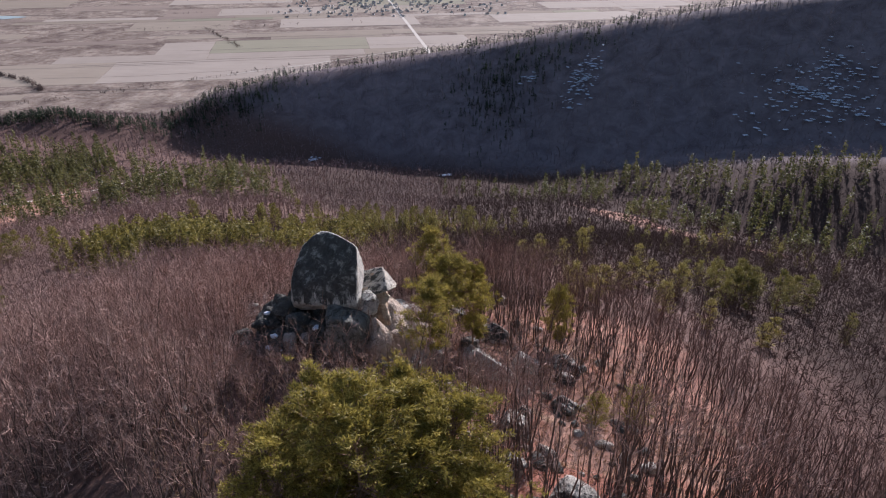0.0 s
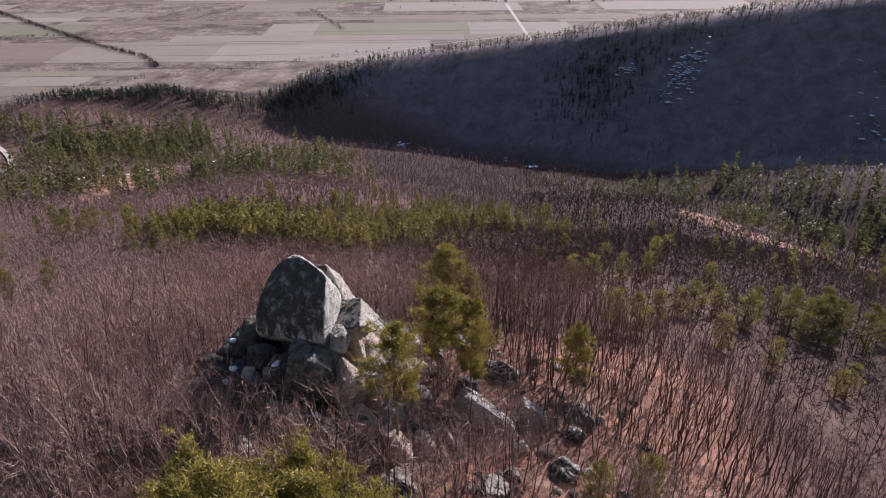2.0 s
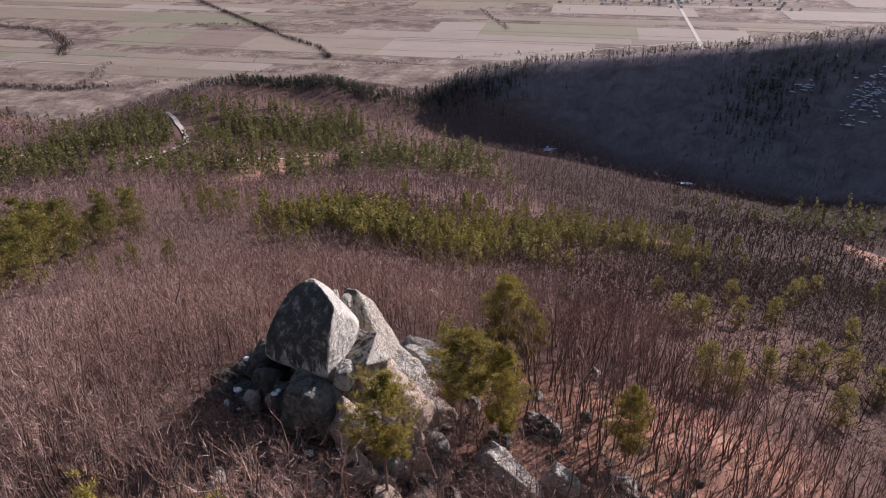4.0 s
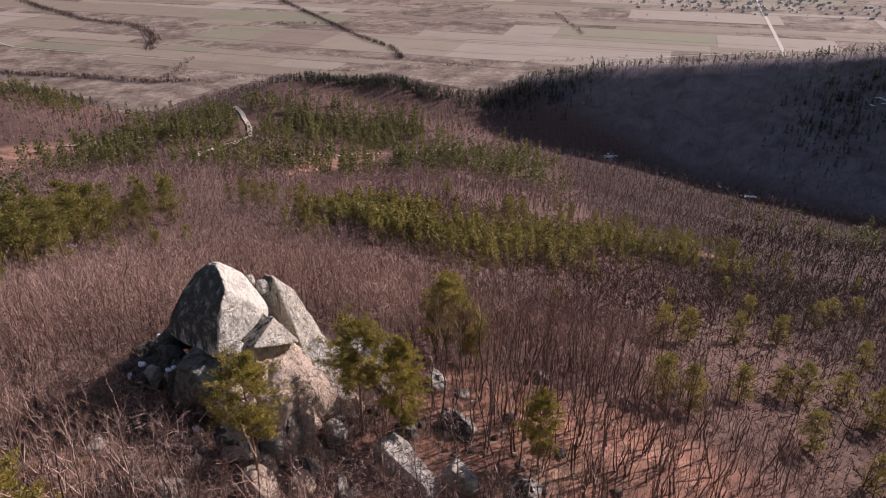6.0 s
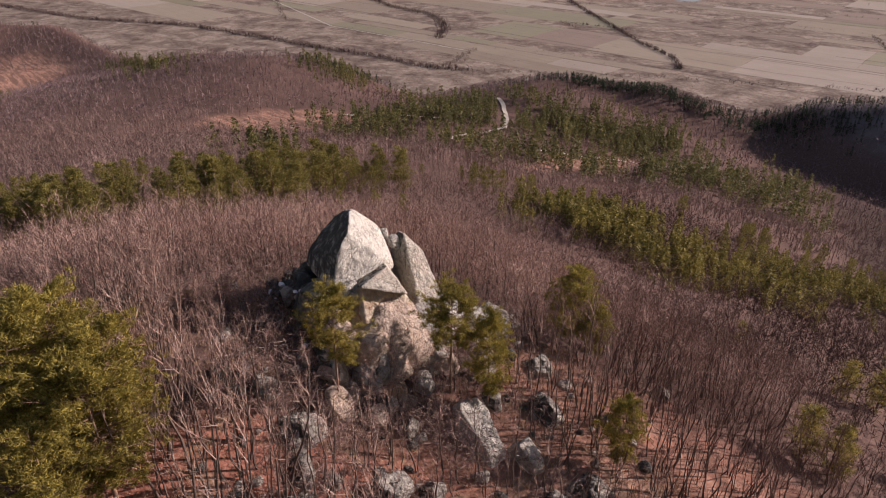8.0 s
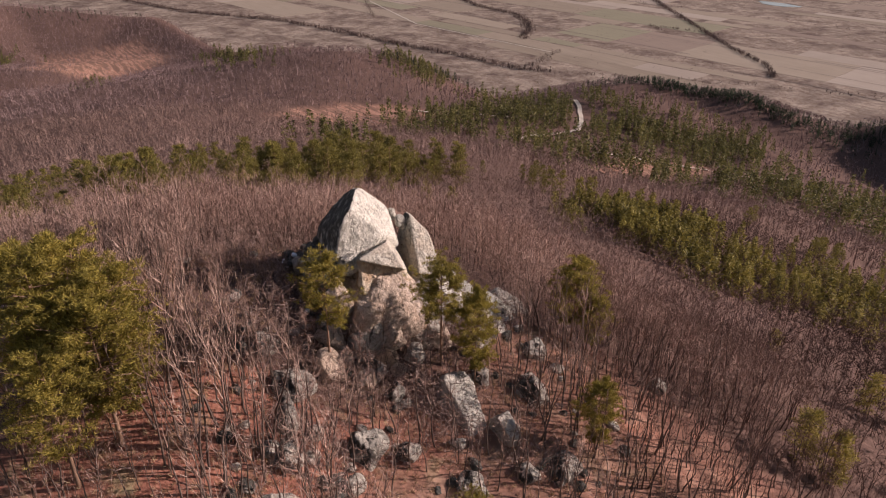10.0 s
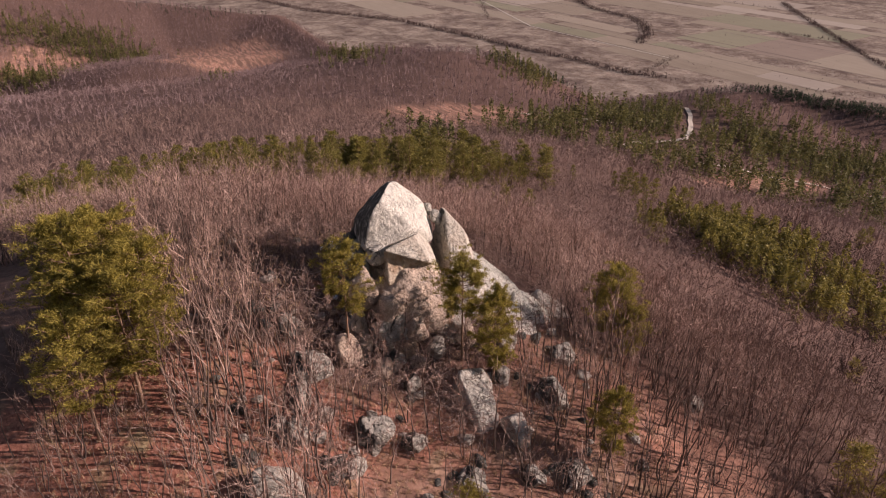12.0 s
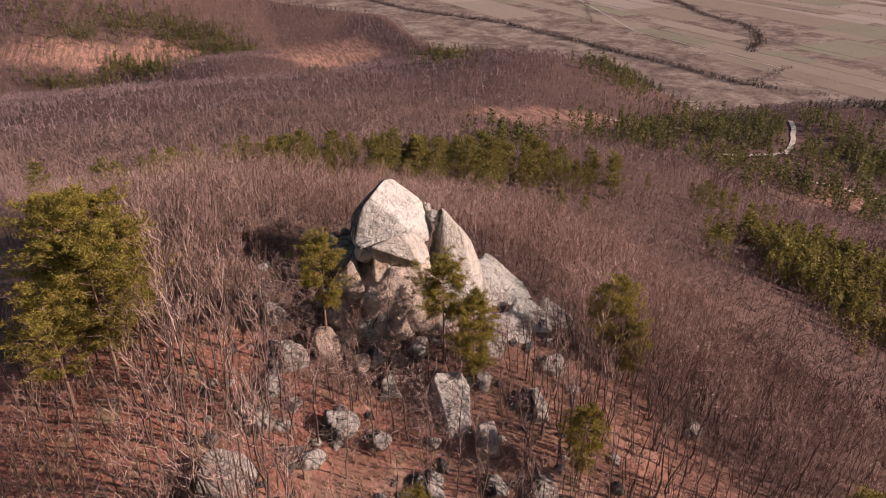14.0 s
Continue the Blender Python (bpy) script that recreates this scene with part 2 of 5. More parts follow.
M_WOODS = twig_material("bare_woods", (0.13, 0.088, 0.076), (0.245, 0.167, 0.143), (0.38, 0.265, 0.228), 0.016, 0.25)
# woods darkened to hold the shade of the slope and valley
M_DIMWOODS = twig_material("dimmed_woods", (0.052, 0.032, 0.027), (0.098, 0.061, 0.052), (0.178, 0.115, 0.097), 0.012, 0.22)
# greyer, bluer woods: the mountain's haze is in their colour
M_HAZEWOODS = twig_material("hazed_woods", (0.118, 0.092, 0.095), (0.215, 0.175, 0.180), (0.335, 0.28, 0.285), 0.012, 0.15)
# a little bluer than the near woods, again for haze
M_FARWOODS = twig_material("far_woods", (0.145, 0.101, 0.10), (0.24, 0.168, 0.162), (0.345, 0.248, 0.238), 0.010, 0.2)
M_SCRUB = twig_material("dark_scrub", (0.075, 0.052, 0.048), (0.14, 0.10, 0.090), (0.22, 0.165, 0.145), 0.02)
M_NEEDLE = needle_material("pine_needles", (0.085, 0.077, 0.019), (0.29, 0.24, 0.048), (0.52, 0.425, 0.10))
M_NEEDLE_FAR = needle_material("pine_woods", (0.058, 0.056, 0.018), (0.20, 0.177, 0.045), (0.39, 0.33, 0.085), 0.05)
M_PINEWOOD = needle_material("spur_pine_needles", (0.05, 0.055, 0.022), (0.145, 0.138, 0.048), (0.26, 0.235, 0.08), 0.02)
M_YOUNG = needle_material("young_pine_needles", (0.065, 0.060, 0.018), (0.215, 0.186, 0.045), (0.40, 0.335, 0.088), 0.05)
M_FIR = needle_material("dark_conifers", (0.016, 0.026, 0.018), (0.032, 0.050, 0.028), (0.058, 0.078, 0.038), 0.02)
M_SNOW = plain_material("old_snow", (0.72, 0.76, 0.82), (0.86, 0.88, 0.92), 3.0, 0.6)
M_GRAVEL = plain_material("gravel_road", (0.46, 0.41, 0.35), (0.66, 0.60, 0.52), 0.3)
M_DRY = field_material("dry_grass_field", (0.22, 0.178, 0.136), (0.375, 0.315, 0.25))
M_PALE = field_material("pale_stubble_field", (0.29, 0.242, 0.20), (0.45, 0.385, 0.325))
M_GREEN = field_material("winter_crop_field", (0.215, 0.20, 0.142), (0.325, 0.298, 0.215))
M_PLOUGH = field_material("ploughed_field", (0.20, 0.155, 0.13), (0.31, 0.245, 0.20))
M_WALL = plain_material("house_plaster", (0.62, 0.61, 0.59), (0.84, 0.83, 0.81), 0.4)
M_DITCH = plain_material("weedy_ditch", (0.13, 0.10, 0.085), (0.25, 0.20, 0.165), 0.05)
M_ROOF = plain_material("clay_roof_tiles", (0.32, 0.22, 0.18), (0.52, 0.42, 0.38), 0.5)
M_WATER = plain_material("still_water", (0.30, 0.36, 0.42), (0.40, 0.46, 0.52), 0.02, 0.08)
M_DRYGRASS = twig_material("dry_grass_blades", (0.24, 0.14, 0.09), (0.40, 0.27, 0.16), (0.55, 0.43, 0.27), 0.3)

# ---------------------------------------------------------------- the lie of the land
PLAIN = -407.0
AZ = np.radians([-90, -30, 20, 60, 90, 115, 140, 165, 190, 215])
STEEP = np.array([.22, .388, .472, .424, .536, .452, .419, .422, .417, .36])
EASE = np.array([.60, .59, .67, .17, .84, .60, .79, .98, .85, .60])
EDGE_AZ = np.radians([-90, -30, 20, 60, 90, 108, 116, 130, 145, 160, 172, 185, 215])
EDGE = np.array([2600., 2600, 2000, 1300, 1000, 930, 850, 880, 900, 1150, 1700, 2300, 2600])


def round_about(a, knots, values):
    """Values given at compass knots, eased between them, all the way round."""
    aa, vv = np.r_[knots, knots[0] + 2 * np.pi], np.r_[values, values[0]]
    a = (a - knots[0]) % (2 * np.pi) + knots[0]
    i = np.clip(np.searchsorted(aa, a, side="right") - 1, 0, len(knots) - 1)
    f = (a - aa[i]) / (aa[i + 1] - aa[i])
    f = f * f * (3 - 2 * f)
    return vv[i] * (1 - f) + vv[i + 1] * f


def ease(v):
    v = np.clip(v, 0, 1)
    return v * v * (3 - 2 * v)


def ridge(x, y, line, fall):
    """The roof of a ridge along a line of (x, y, z), falling to both sides."""
    best = np.full(np.shape(x), -1e9)
    for (ax, ay, az), (bx, by, bz) in zip(line, line[1:]):
        ux, uy = bx - ax, by - ay
        f = np.clip(((x - ax) * ux + (y - ay) * uy) / (ux * ux + uy * uy), 0, 1)
        d = np.hypot(x - ax - f * ux, y - ay - f * uy)
        best = np.maximum(best, az + f * (bz - az) - fall * (np.sqrt(d * d + 12.0 ** 2) - 12.0))
    return best


def soft_max(a, b, k):
    h = np.clip(.5 + .5 * (a - b) / k, 0, 1)
    return b * (1 - h) + a * h + k * h * (1 - h)


def waves(x, y):
    """Cheap rolling noise, about -1 to 1."""
    return (np.sin(x * .93 + 1.7 * np.sin(y * .61 + 1.3)) * np.cos(y * 1.07 - 1.1 * np.sin(x * .47)) * .6
            + np.sin(x * 2.3 - y * 1.9 + 1.5 * np.sin(x * .9)) * .25 + np.cos(y * 4.1 + x * 3.3 + 2 * np.sin(y * 1.3)) * .15)


MOUNTAIN = [(-330, 725, -208), (-278, 744, -188), (-228, 760, -169), (-164, 776, -155), (-86, 788, -146), (8, 794, -134), (67, 792, -122),
            (138, 783, -108), (212, 769, -95), (302, 742, -75), (458, 690, -46), (720, 560, -5)]
WEST = [(-770, 455, -195), (-900, 420, -178), (-1080, 410, -180), (-1250, 360, -188), (-1400, 270, -194), (-1530, 75, -176), (-1480, -300, -120)]
SPUR = [(-490, 540, -172), (-485, 590, -166), (-469, 622, -167), (-426, 654, -174), (-387, 673, -173), (-344, 685, -182), (-296, 693, -194)]


FOOT = [(30, 560, -222), (130, 520, -200), (200, 490, -178), (270, 465, -160), (350, 425, -140), (480, 370, -115)]


def height(x, y):
    x, y = np.asarray(x, float), np.asarray(y, float)
    dx, dy = x + 7.41, y + 16.11
    r, a = np.hypot(dx, dy), np.arctan2(dy, dx)
    e = np.sqrt(r * r + 196) - 14
    z = 3.53 - round_about(a, AZ, STEEP) * e / (1 + round_about(a, AZ, EASE) * e / 1000)
    for bx, by, s, up in ((-470, 590, 120, 26), (-700, 370, 110, 42), (-900, -60, 240, 30), (-365, 590, 80, 18), (-575, 480, 55, -30),
                          (-990, -150, 70, -30), (-905, -30, 65, -30), (-930, 80, 60, -28), (-1010, 170, 55, -18), (-1075, -270, 70, -22), (-62, -45, 28, -1), (-66, 0, 26, -6.5), (-72, 40, 26, -1), (-85, 75, 26, -4), (15, -5, 8, -2.3)):
        z = z + up * np.exp(-((x - bx) ** 2 + (y - by) ** 2) / (2 * s * s))
    z = soft_max(z, ridge(x, y, WEST, .27), 14)
    far = ease((r - 60) / 300)
    z = z + far * (3.5 * waves(x / 80, y / 80) + 1.2 * waves(x / 23 + 5, y / 23)) + ease((r - 8) / 40) * .5 * waves(x / 7, y / 7)
    edge = round_about(a, EDGE_AZ, EDGE)
    z = PLAIN + (z - PLAIN) * ease((edge + 90 - r) / 190)
    z = soft_max(z, ridge(x, y, SPUR, .34) + 1.2 * waves(x / 23 + 5, y / 23), 8)
    gully = np.abs(np.sin(x / 47 + .9 * np.sin(y / 90) + .5 * np.sin(x / 19))) ** .7
    m = ridge(x, y, MOUNTAIN, .52) + 2.5 * waves(x / 50 + 3, y / 60) - 6 * (1 - gully) * ease((740 - y - .1 * x) / 120) * ease((y - 470) / 60)
    z = soft_max(z, np.maximum(m, PLAIN - 40), 10)
    z = soft_max(z, ridge(x, y, FOOT, .22) + 2.5 * waves(x / 38, y / 38), 10)
    return np.maximum(z, PLAIN)

# ---------------------------------------------------------------- helpers for meshes and parts
def mesh_of(name, verts, faces, material, smooth=False, masks=()):
    """A mesh from arrays of corners and of triangles or quads."""
    verts, faces = np.asarray(verts, np.float32), np.asarray(faces, np.int32)
    n, k = faces.shape
    me = bpy.data.meshes.new(name)
    me.vertices.add(len(verts))
    me.vertices.foreach_set("co", verts.ravel())
    me.loops.add(n * k)
    me.loops.foreach_set("vertex_index", faces.ravel())
    me.polygons.add(n)
    me.polygons.foreach_set("loop_start", np.arange(0, n * k, k, dtype=np.int32))
    me.polygons.foreach_set("use_smooth", np.full(n, smooth))
    for label, values in masks:
        me.attributes.new(label, "FLOAT", "POINT").data.foreach_set("value", np.asarray(values, np.float32))
    me.materials.append(material)
    me.update(calc_edges=True)
    return me


def part(name, me, parent, label=""):
    ob = new(name, me)
    ob.parent = parent
    return tagged(ob, label)


def empty_at(name, m, label, category, group="", kind=""):
    ob = new(name)
    ob.empty_display_size = 0.5
    ob.matrix_world = m
    return tagged(ob, label, category, group, kind)


def tubes(segments, sides):
    """Tapered limbs: rows of x, y, z, x, y, z, radius, radius."""
    s = np.asarray(segments, float)
    p, q, r0, r1 = s[:, 0:3], s[:, 3:6], s[:, 6], s[:, 7]
    way = q - p
    way /= np.linalg.norm(way, axis=1)[:, None] + 1e-9
    helper = np.where(np.abs(way[:, 2:3]) < .9, [[0, 0, 1.]], [[1., 0, 0]])
    u = np.cross(way, helper)
    u /= np.linalg.norm(u, axis=1)[:, None]
    v = np.cross(way, u)
    ang = np.arange(sides) * 2 * np.pi / sides
    ring = u[:, None] * np.cos(ang)[None, :, None] + v[:, None] * np.sin(ang)[None, :, None]
    verts = np.concatenate([p[:, None] + ring * r0[:, None, None], q[:, None] + ring * r1[:, None, None]], 1)
    i = np.arange(sides)
    j = (i + 1) % sides
    tri = np.concatenate([np.stack([i, j, j + sides], 1), np.stack([i, j + sides, i + sides], 1)])
    faces = tri[None] + (np.arange(len(s)) * 2 * sides)[:, None, None]
    return verts.reshape(-1, 3), faces.reshape(-1, 3)


def limb(line, radii, sides=6):
    """One unbroken tapered stem along a line of points."""
    line, rows = np.asarray(line, float), []
    way = np.gradient(line, axis=0)
    ang = np.arange(sides) * 2 * np.pi / sides
    for p, w, r in zip(line, way, radii):
        u = np.cross(w, [1., .1, 0])
        u /= np.linalg.norm(u)
        v = np.cross(w / np.linalg.norm(w), u)
        rows.append(p + r * (u * np.cos(ang)[:, None] + v * np.sin(ang)[:, None]))
    n, i = len(line), np.arange(sides)
    j = (i + 1) % sides
    faces = [np.concatenate([np.stack([i, j, j + sides], 1), np.stack([i, j + sides, i + sides], 1)]) + k * sides for k in range(n - 1)]
    return np.concatenate(rows), np.concatenate(faces)


def blades(p, q, width, rng):
    """Thin triangles from p to their tips q."""
    p, q = np.asarray(p, float), np.asarray(q, float)
    side = np.cross(q - p, rng.normal(size=p.shape))
    side *= (np.asarray(width) / 2 / (np.linalg.norm(side, axis=1) + 1e-9))[:, None]
    return np.stack([p - side, p + side, q], 1).reshape(-1, 3), np.arange(3 * len(p)).reshape(-1, 3)


def joined(parts):
    verts, faces, n = [], [], 0
    for v, f in parts:
        verts.append(v)
        faces.append(f + n)
        n += len(v)
    return np.concatenate(verts), np.concatenate(faces)


def strewn(shape, places, turns, sizes, rng=None):
    """One shape set down at many places: (verts, faces)."""
    v, f = shape
    c, s = np.cos(turns), np.sin(turns)
    x = (v[None, :, 0] * c[:, None] - v[None, :, 1] * s[:, None]) * sizes[:, None, 0] + places[:, 0:1]
    y = (v[None, :, 0] * s[:, None] + v[None, :, 1] * c[:, None]) * sizes[:, None, 0] + places[:, 1:2]
    z = v[None, :, 2] * sizes[:, None, 1] + places[:, 2:3]
    faces = f[None] + (np.arange(len(places)) * len(v))[:, None, None]
    return np.stack([x, y, z], 2).reshape(-1, 3), faces.reshape(-1, 3)


# ---------------------------------------------------------------- trees
def bare_tree(seed, tall, boughs=9, stems=1, twigs=4, fine=3, low=.42):
    """A leafless oak sapling: its stems, and its crown of twigs."""
    rng = np.random.default_rng(seed)
    stem, crown_p, crown_q, crown_w, bough = [], [], [], [], []
    for k in range(stems):
        lean = rng.normal(0, .045 if stems == 1 else .12, 2)
        h = tall * (1 if k == 0 else rng.uniform(.65, .95))
        p, r, n = np.array([*rng.normal(0, .12, 2) * (stems > 1), -.4]), .0085 * h + .012, 7
        line = [p]
        for i in range(n):
            p = p + np.array([lean[0] * h / n + rng.normal(0, .11), lean[1] * h / n + rng.normal(0, .11), (h + .4) / n])
            line.append(p)
        stem.append(limb(line, [r * (1 - .9 * i / n) for i in range(n + 1)], 5))
        count = max(3, boughs // stems + (k == 0))
        for i in range(count):
            f = rng.uniform(low, .98)
            at = f * n
            base = line[int(at)] + (line[min(int(at) + 1, n)] - line[int(at)]) * (at - int(at))
            a, tilt = rng.uniform(0, 2 * np.pi), rng.uniform(.35, .95) * (1.2 - .45 * f)
            long = h * rng.uniform(.18, .36) * (1.25 - .75 * f)
            way = np.array([np.cos(a) * np.sin(tilt), np.sin(a) * np.sin(tilt), np.cos(tilt)])
            kink = base + way * long * .5
            tip = kink + (way + [0, 0, .45] + rng.normal(0, .2, 3)) * long * .5
            w = r * (1 - .85 * f) * .5 + .005
            bough += [[*base, *kink, w, w * .65], [*kink, *tip, w * .65, .005]]
            for j in range(twigs):
                g = rng.uniform(.25, 1)
                b0 = base + (kink - base) * min(g * 2, 1) + (tip - kink) * max(g * 2 - 1, 0)
                w2 = way + rng.normal(0, .6, 3) + [0, 0, .35]
                b1 = b0 + w2 / np.linalg.norm(w2) * long * rng.uniform(.3, .65)
                crown_p.append(b0), crown_q.append(b1), crown_w.append(.026)
                for _ in range(fine):
                    g2 = rng.uniform(.2, .95)
                    c0 = b0 + (b1 - b0) * g2
                    w3 = w2 / np.linalg.norm(w2) + rng.normal(0, .6, 3) + [0, 0, .3]
                    crown_p.append(c0), crown_q.append(c0 + w3 / np.linalg.norm(w3) * rng.uniform(.3, .8)), crown_w.append(.019)
    return stem, joined([tubes(bough, 3), blades(crown_p, crown_q, crown_w, rng)])


def broom(seed, tall, shoots, width, spread=.30, low=.35):
    """A bare tree seen from afar: a stem, forked boughs and a rounded crown of short twigs."""
    rng = np.random.default_rng(seed)
    n = max(3, shoots // 6)
    way = rng.normal(size=(n, 3)) * [1, 1, .8] + [0, 0, .25]
    way /= np.linalg.norm(way, axis=1)[:, None]
    mid = (1 + low) / 2
    end = [0, 0, mid * tall] + way * np.array([spread, spread, (1 - low) / 2]) * tall * rng.uniform(.45, .9, (n, 1)) ** .6
    lean = rng.normal(0, .04 * tall, 2)
    root = np.column_stack([lean[0] * np.ones(n), lean[1] * np.ones(n), np.clip(end[:, 2] - rng.uniform(.12, .38, n) * tall, .08 * tall, .85 * tall)])
    kink = root * .45 + end * .55 + rng.normal(0, .03 * tall, (n, 3))
    of, s = rng.integers(0, n, shoots), rng.uniform(.2, 1, (shoots, 1))
    start = kink[of] + (end[of] - kink[of]) * s
    out = (start - [0, 0, mid * tall * .75]) / tall * 1.6 + rng.normal(0, .55, (shoots, 3)) + [0, 0, .45]
    out /= np.linalg.norm(out, axis=1)[:, None]
    tip = start + out * tall * rng.uniform(.07, .17, (shoots, 1))
    stem = blades([[0, 0, -.05 * tall]], [[*lean, tall * .8]], [width * 1.5], rng)
    return joined([stem, blades(root, kink + (end - kink) * .4, np.full(n, width * 1.1), rng), blades(kink, end, np.full(n, width), rng), blades(start, tip, width * rng.uniform(.6, 1.2, shoots), rng)])


def pine(seed, tall, tiers=13, per=5, tufts=6, needles=30, low=.25, wide=.27, grain=1.0, dome=0.0, spurs=True):
    """A pine with needles in separate pads along its limbs: (stem, limbs, needles)."""
    rng = np.random.default_rng(seed)
    n = 8
    bend = rng.normal(0, .02 * tall, 2)
    line = [np.array([bend[0] * (i / n) ** 2, bend[1] * (i / n) ** 2, -.4 + (tall + .4) * i / n]) for i in range(n + 1)]
    r = .013 * tall + .02
    wood, tp, tq, tw = [], [], [], []
    for t in range(tiers):
        f = low + (1 - low) * (t + rng.uniform(-.35, .35)) / tiers
        f = min(max(f, low * .8), .985)
        g = max((f - low) / (1 - low), 0)
        taper = min(1, .5 + 1.8 * g) if g < .28 else (1 - g) ** .62 * 1.15 + .05
        reach = tall * wide * (taper * (1 - dome) + dome * (.55 + .45 * min(1, 3 * g)) * max(1 - g ** 2.6, .12) ** .55)
        base = line[0] + (line[-1] - line[0]) * f
        base[:2] = bend * f * f
        for k in range(per):
            if rng.random() < .22:
                continue
            a = rng.uniform(0, 2 * np.pi)
            long = reach * rng.uniform(.45, 1.2)
            rise = -.12 + .7 * g + rng.normal(0, .16)
            way = np.array([np.cos(a), np.sin(a), rise])
            tip = base + way * long + [0, 0, .10 * long]
            wood.append([*base, *tip, .016 + .010 * long, .006])
            side = np.array([-np.sin(a), np.cos(a), 0])
            for j in range(tufts):
                s = rng.uniform(.40, 1.05)
                c = base + (tip - base) * s + side * rng.normal(0, .17 * long + .05) + rng.normal(0, .06 * long + .04, 3)
                if spurs:
                    wood.append([*(base + (tip - base) * (s - .12)), *c, .010, .004])
                d = rng.normal(0, 1, (needles, 3)) * [1, 1, .6] + way * .5 + [0, 0, .45]
                d /= np.linalg.norm(d, axis=1)[:, None]
                tp.append(np.repeat(c[None], needles, 0) + rng.normal(0, .13 * grain, (needles, 3)) * [1, 1, .45])
                tq.append(tp[-1] + d * rng.uniform(.15, .34, (needles, 1)) * grain)
                tw.append(np.full(needles, .055 * grain))
    stem = limb(line, [r * (1 - .95 * i / n) for i in range(n + 1)], 7)
    return stem, tubes(wood, 4 if spurs else 3), blades(np.concatenate(tp), np.concatenate(tq), np.concatenate(tw), rng)


def cone_pine(seed, tall, tufts, size, wide=.2, low=.12, blunt=.8):
    """A conifer seen from afar: sprays in tiers, each at its own tilt, round a stem."""
    rng = np.random.default_rng(seed)
    f = low + (1 - low) * rng.uniform(0, 1, tufts) ** 1.15
    lobes = 1 + .28 * np.sin(rng.uniform(0, 6.3) + 9 * f)
    a = rng.uniform(0, 2 * np.pi, tufts)
    out = (tall * wide * (1 - f) ** blunt * rng.uniform(.3, 1.1, tufts) * (1 + .22 * np.sin(2 * a + seed)) + .02 * tall) * lobes
    p = np.stack([np.cos(a) * out * .5, np.sin(a) * out * .5, f * tall + .03 * tall], 1)
    side = rng.normal(0, .45, tufts)
    q = p + np.stack([np.cos(a + side), np.sin(a + side), rng.normal(-.15, .5, tufts)], 1) * (size * .9 + .35 * out)[:, None]
    top = blades([[0, 0, tall * .82]], [[0, 0, tall * 1.03]], [size * .5], rng)
    return joined([blades(p, q, size * rng.uniform(.6, 1.1, tufts), rng), top])


# ---------------------------------------------------------------- the ground, one sheet from the knoll to the horizon
CLEARINGS = [(-468, 245, 70, 48, 75), (-1165, 148, 130, 105, 0), (-1190, -225, 125, 50, 85), (-1240, -110, 60, 34, 85), (150, 330, 16, 90, 20),
             (-250, 370, 18, 85, 10), (30, -4, 12, 8, 20), (-8, 268, 34, 9, 0)]


def cleared(x, y):
    """How far a place is cleared of trees, 0 to 1."""
    best = np.zeros(np.shape(x))
    for cx, cy, rx, ry, deg in CLEARINGS:
        c, s = math.cos(radians(deg)), math.sin(radians(deg))
        u, v = ((x - cx) * c + (y - cy) * s) / rx, (-(x - cx) * s + (y - cy) * c) / ry
        best = np.maximum(best, ease(.5 + 2.2 * (1 - np.hypot(u, v)) - .5 * waves(x / (.3 * rx + 2), y / (.3 * ry + 2))))
    return best


def open_floor(x, y):
    """Where bare leaf litter shows under slim stems, 0 to 1."""
    inner = 10.5 - 7 * ease((-y - 9) / 6) - 4.5 * ease((y - 7) / 5) + 2.0 * waves(x / 5, y / 5)
    return ease((x - inner) / 4) * ease((25 - y + .25 * x) / 12) * ease((48 - x) / 12)


rings = [0.0]
while rings[-1] < 4900:
    rings.append(rings[-1] + max(.85, rings[-1] * .022))
rings = np.array(rings[1:])
spokes = np.r_[np.radians(np.linspace(-40, 215, 560, endpoint=False)), np.radians(np.linspace(215, 320, 50, endpoint=False))]
RR, AA = np.meshgrid(rings, spokes, indexing="ij")
GX, GY = (RR * np.cos(AA)).ravel(), (RR * np.sin(AA) - 8).ravel()
GZ = height(GX, GY)
n_s = len(spokes)
i = np.arange((len(rings) - 1) * n_s)
j = (i // n_s) * n_s + (i + 1) % n_s
quads = np.stack([i, i + n_s, j + n_s, j], 1)
# the fourth mask picks the north-east ground that gets the painted dimness
ground = new("ground", mesh_of("ground", np.stack([GX, GY, GZ], 1), quads, M_GROUND, True, [
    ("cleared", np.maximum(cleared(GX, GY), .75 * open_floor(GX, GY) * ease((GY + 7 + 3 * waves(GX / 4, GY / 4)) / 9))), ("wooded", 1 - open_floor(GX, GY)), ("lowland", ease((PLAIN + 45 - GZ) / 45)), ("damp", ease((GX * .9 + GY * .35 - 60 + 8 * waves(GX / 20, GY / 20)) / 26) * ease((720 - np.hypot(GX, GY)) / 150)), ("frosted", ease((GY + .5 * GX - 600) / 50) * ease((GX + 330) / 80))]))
tagged(ground, "hillside of russet leaf litter running down to a dry plain", "ground", kind="structure")
hub = new("ground_hub", mesh_of("ground_hub", np.r_[np.stack([GX, GY, GZ], 1)[:n_s], [[0, -8, float(height(0, -8))]]],
          np.stack([np.arange(n_s), (np.arange(n_s) + 1) % n_s, np.full(n_s, n_s)], 1), M_GROUND, True, [("cleared", np.zeros(n_s + 1)), ("wooded", np.zeros(n_s + 1)), ("lowland", np.zeros(n_s + 1)), ("damp", np.zeros(n_s + 1)), ("frosted", np.zeros(n_s + 1))]))
hub.parent = ground


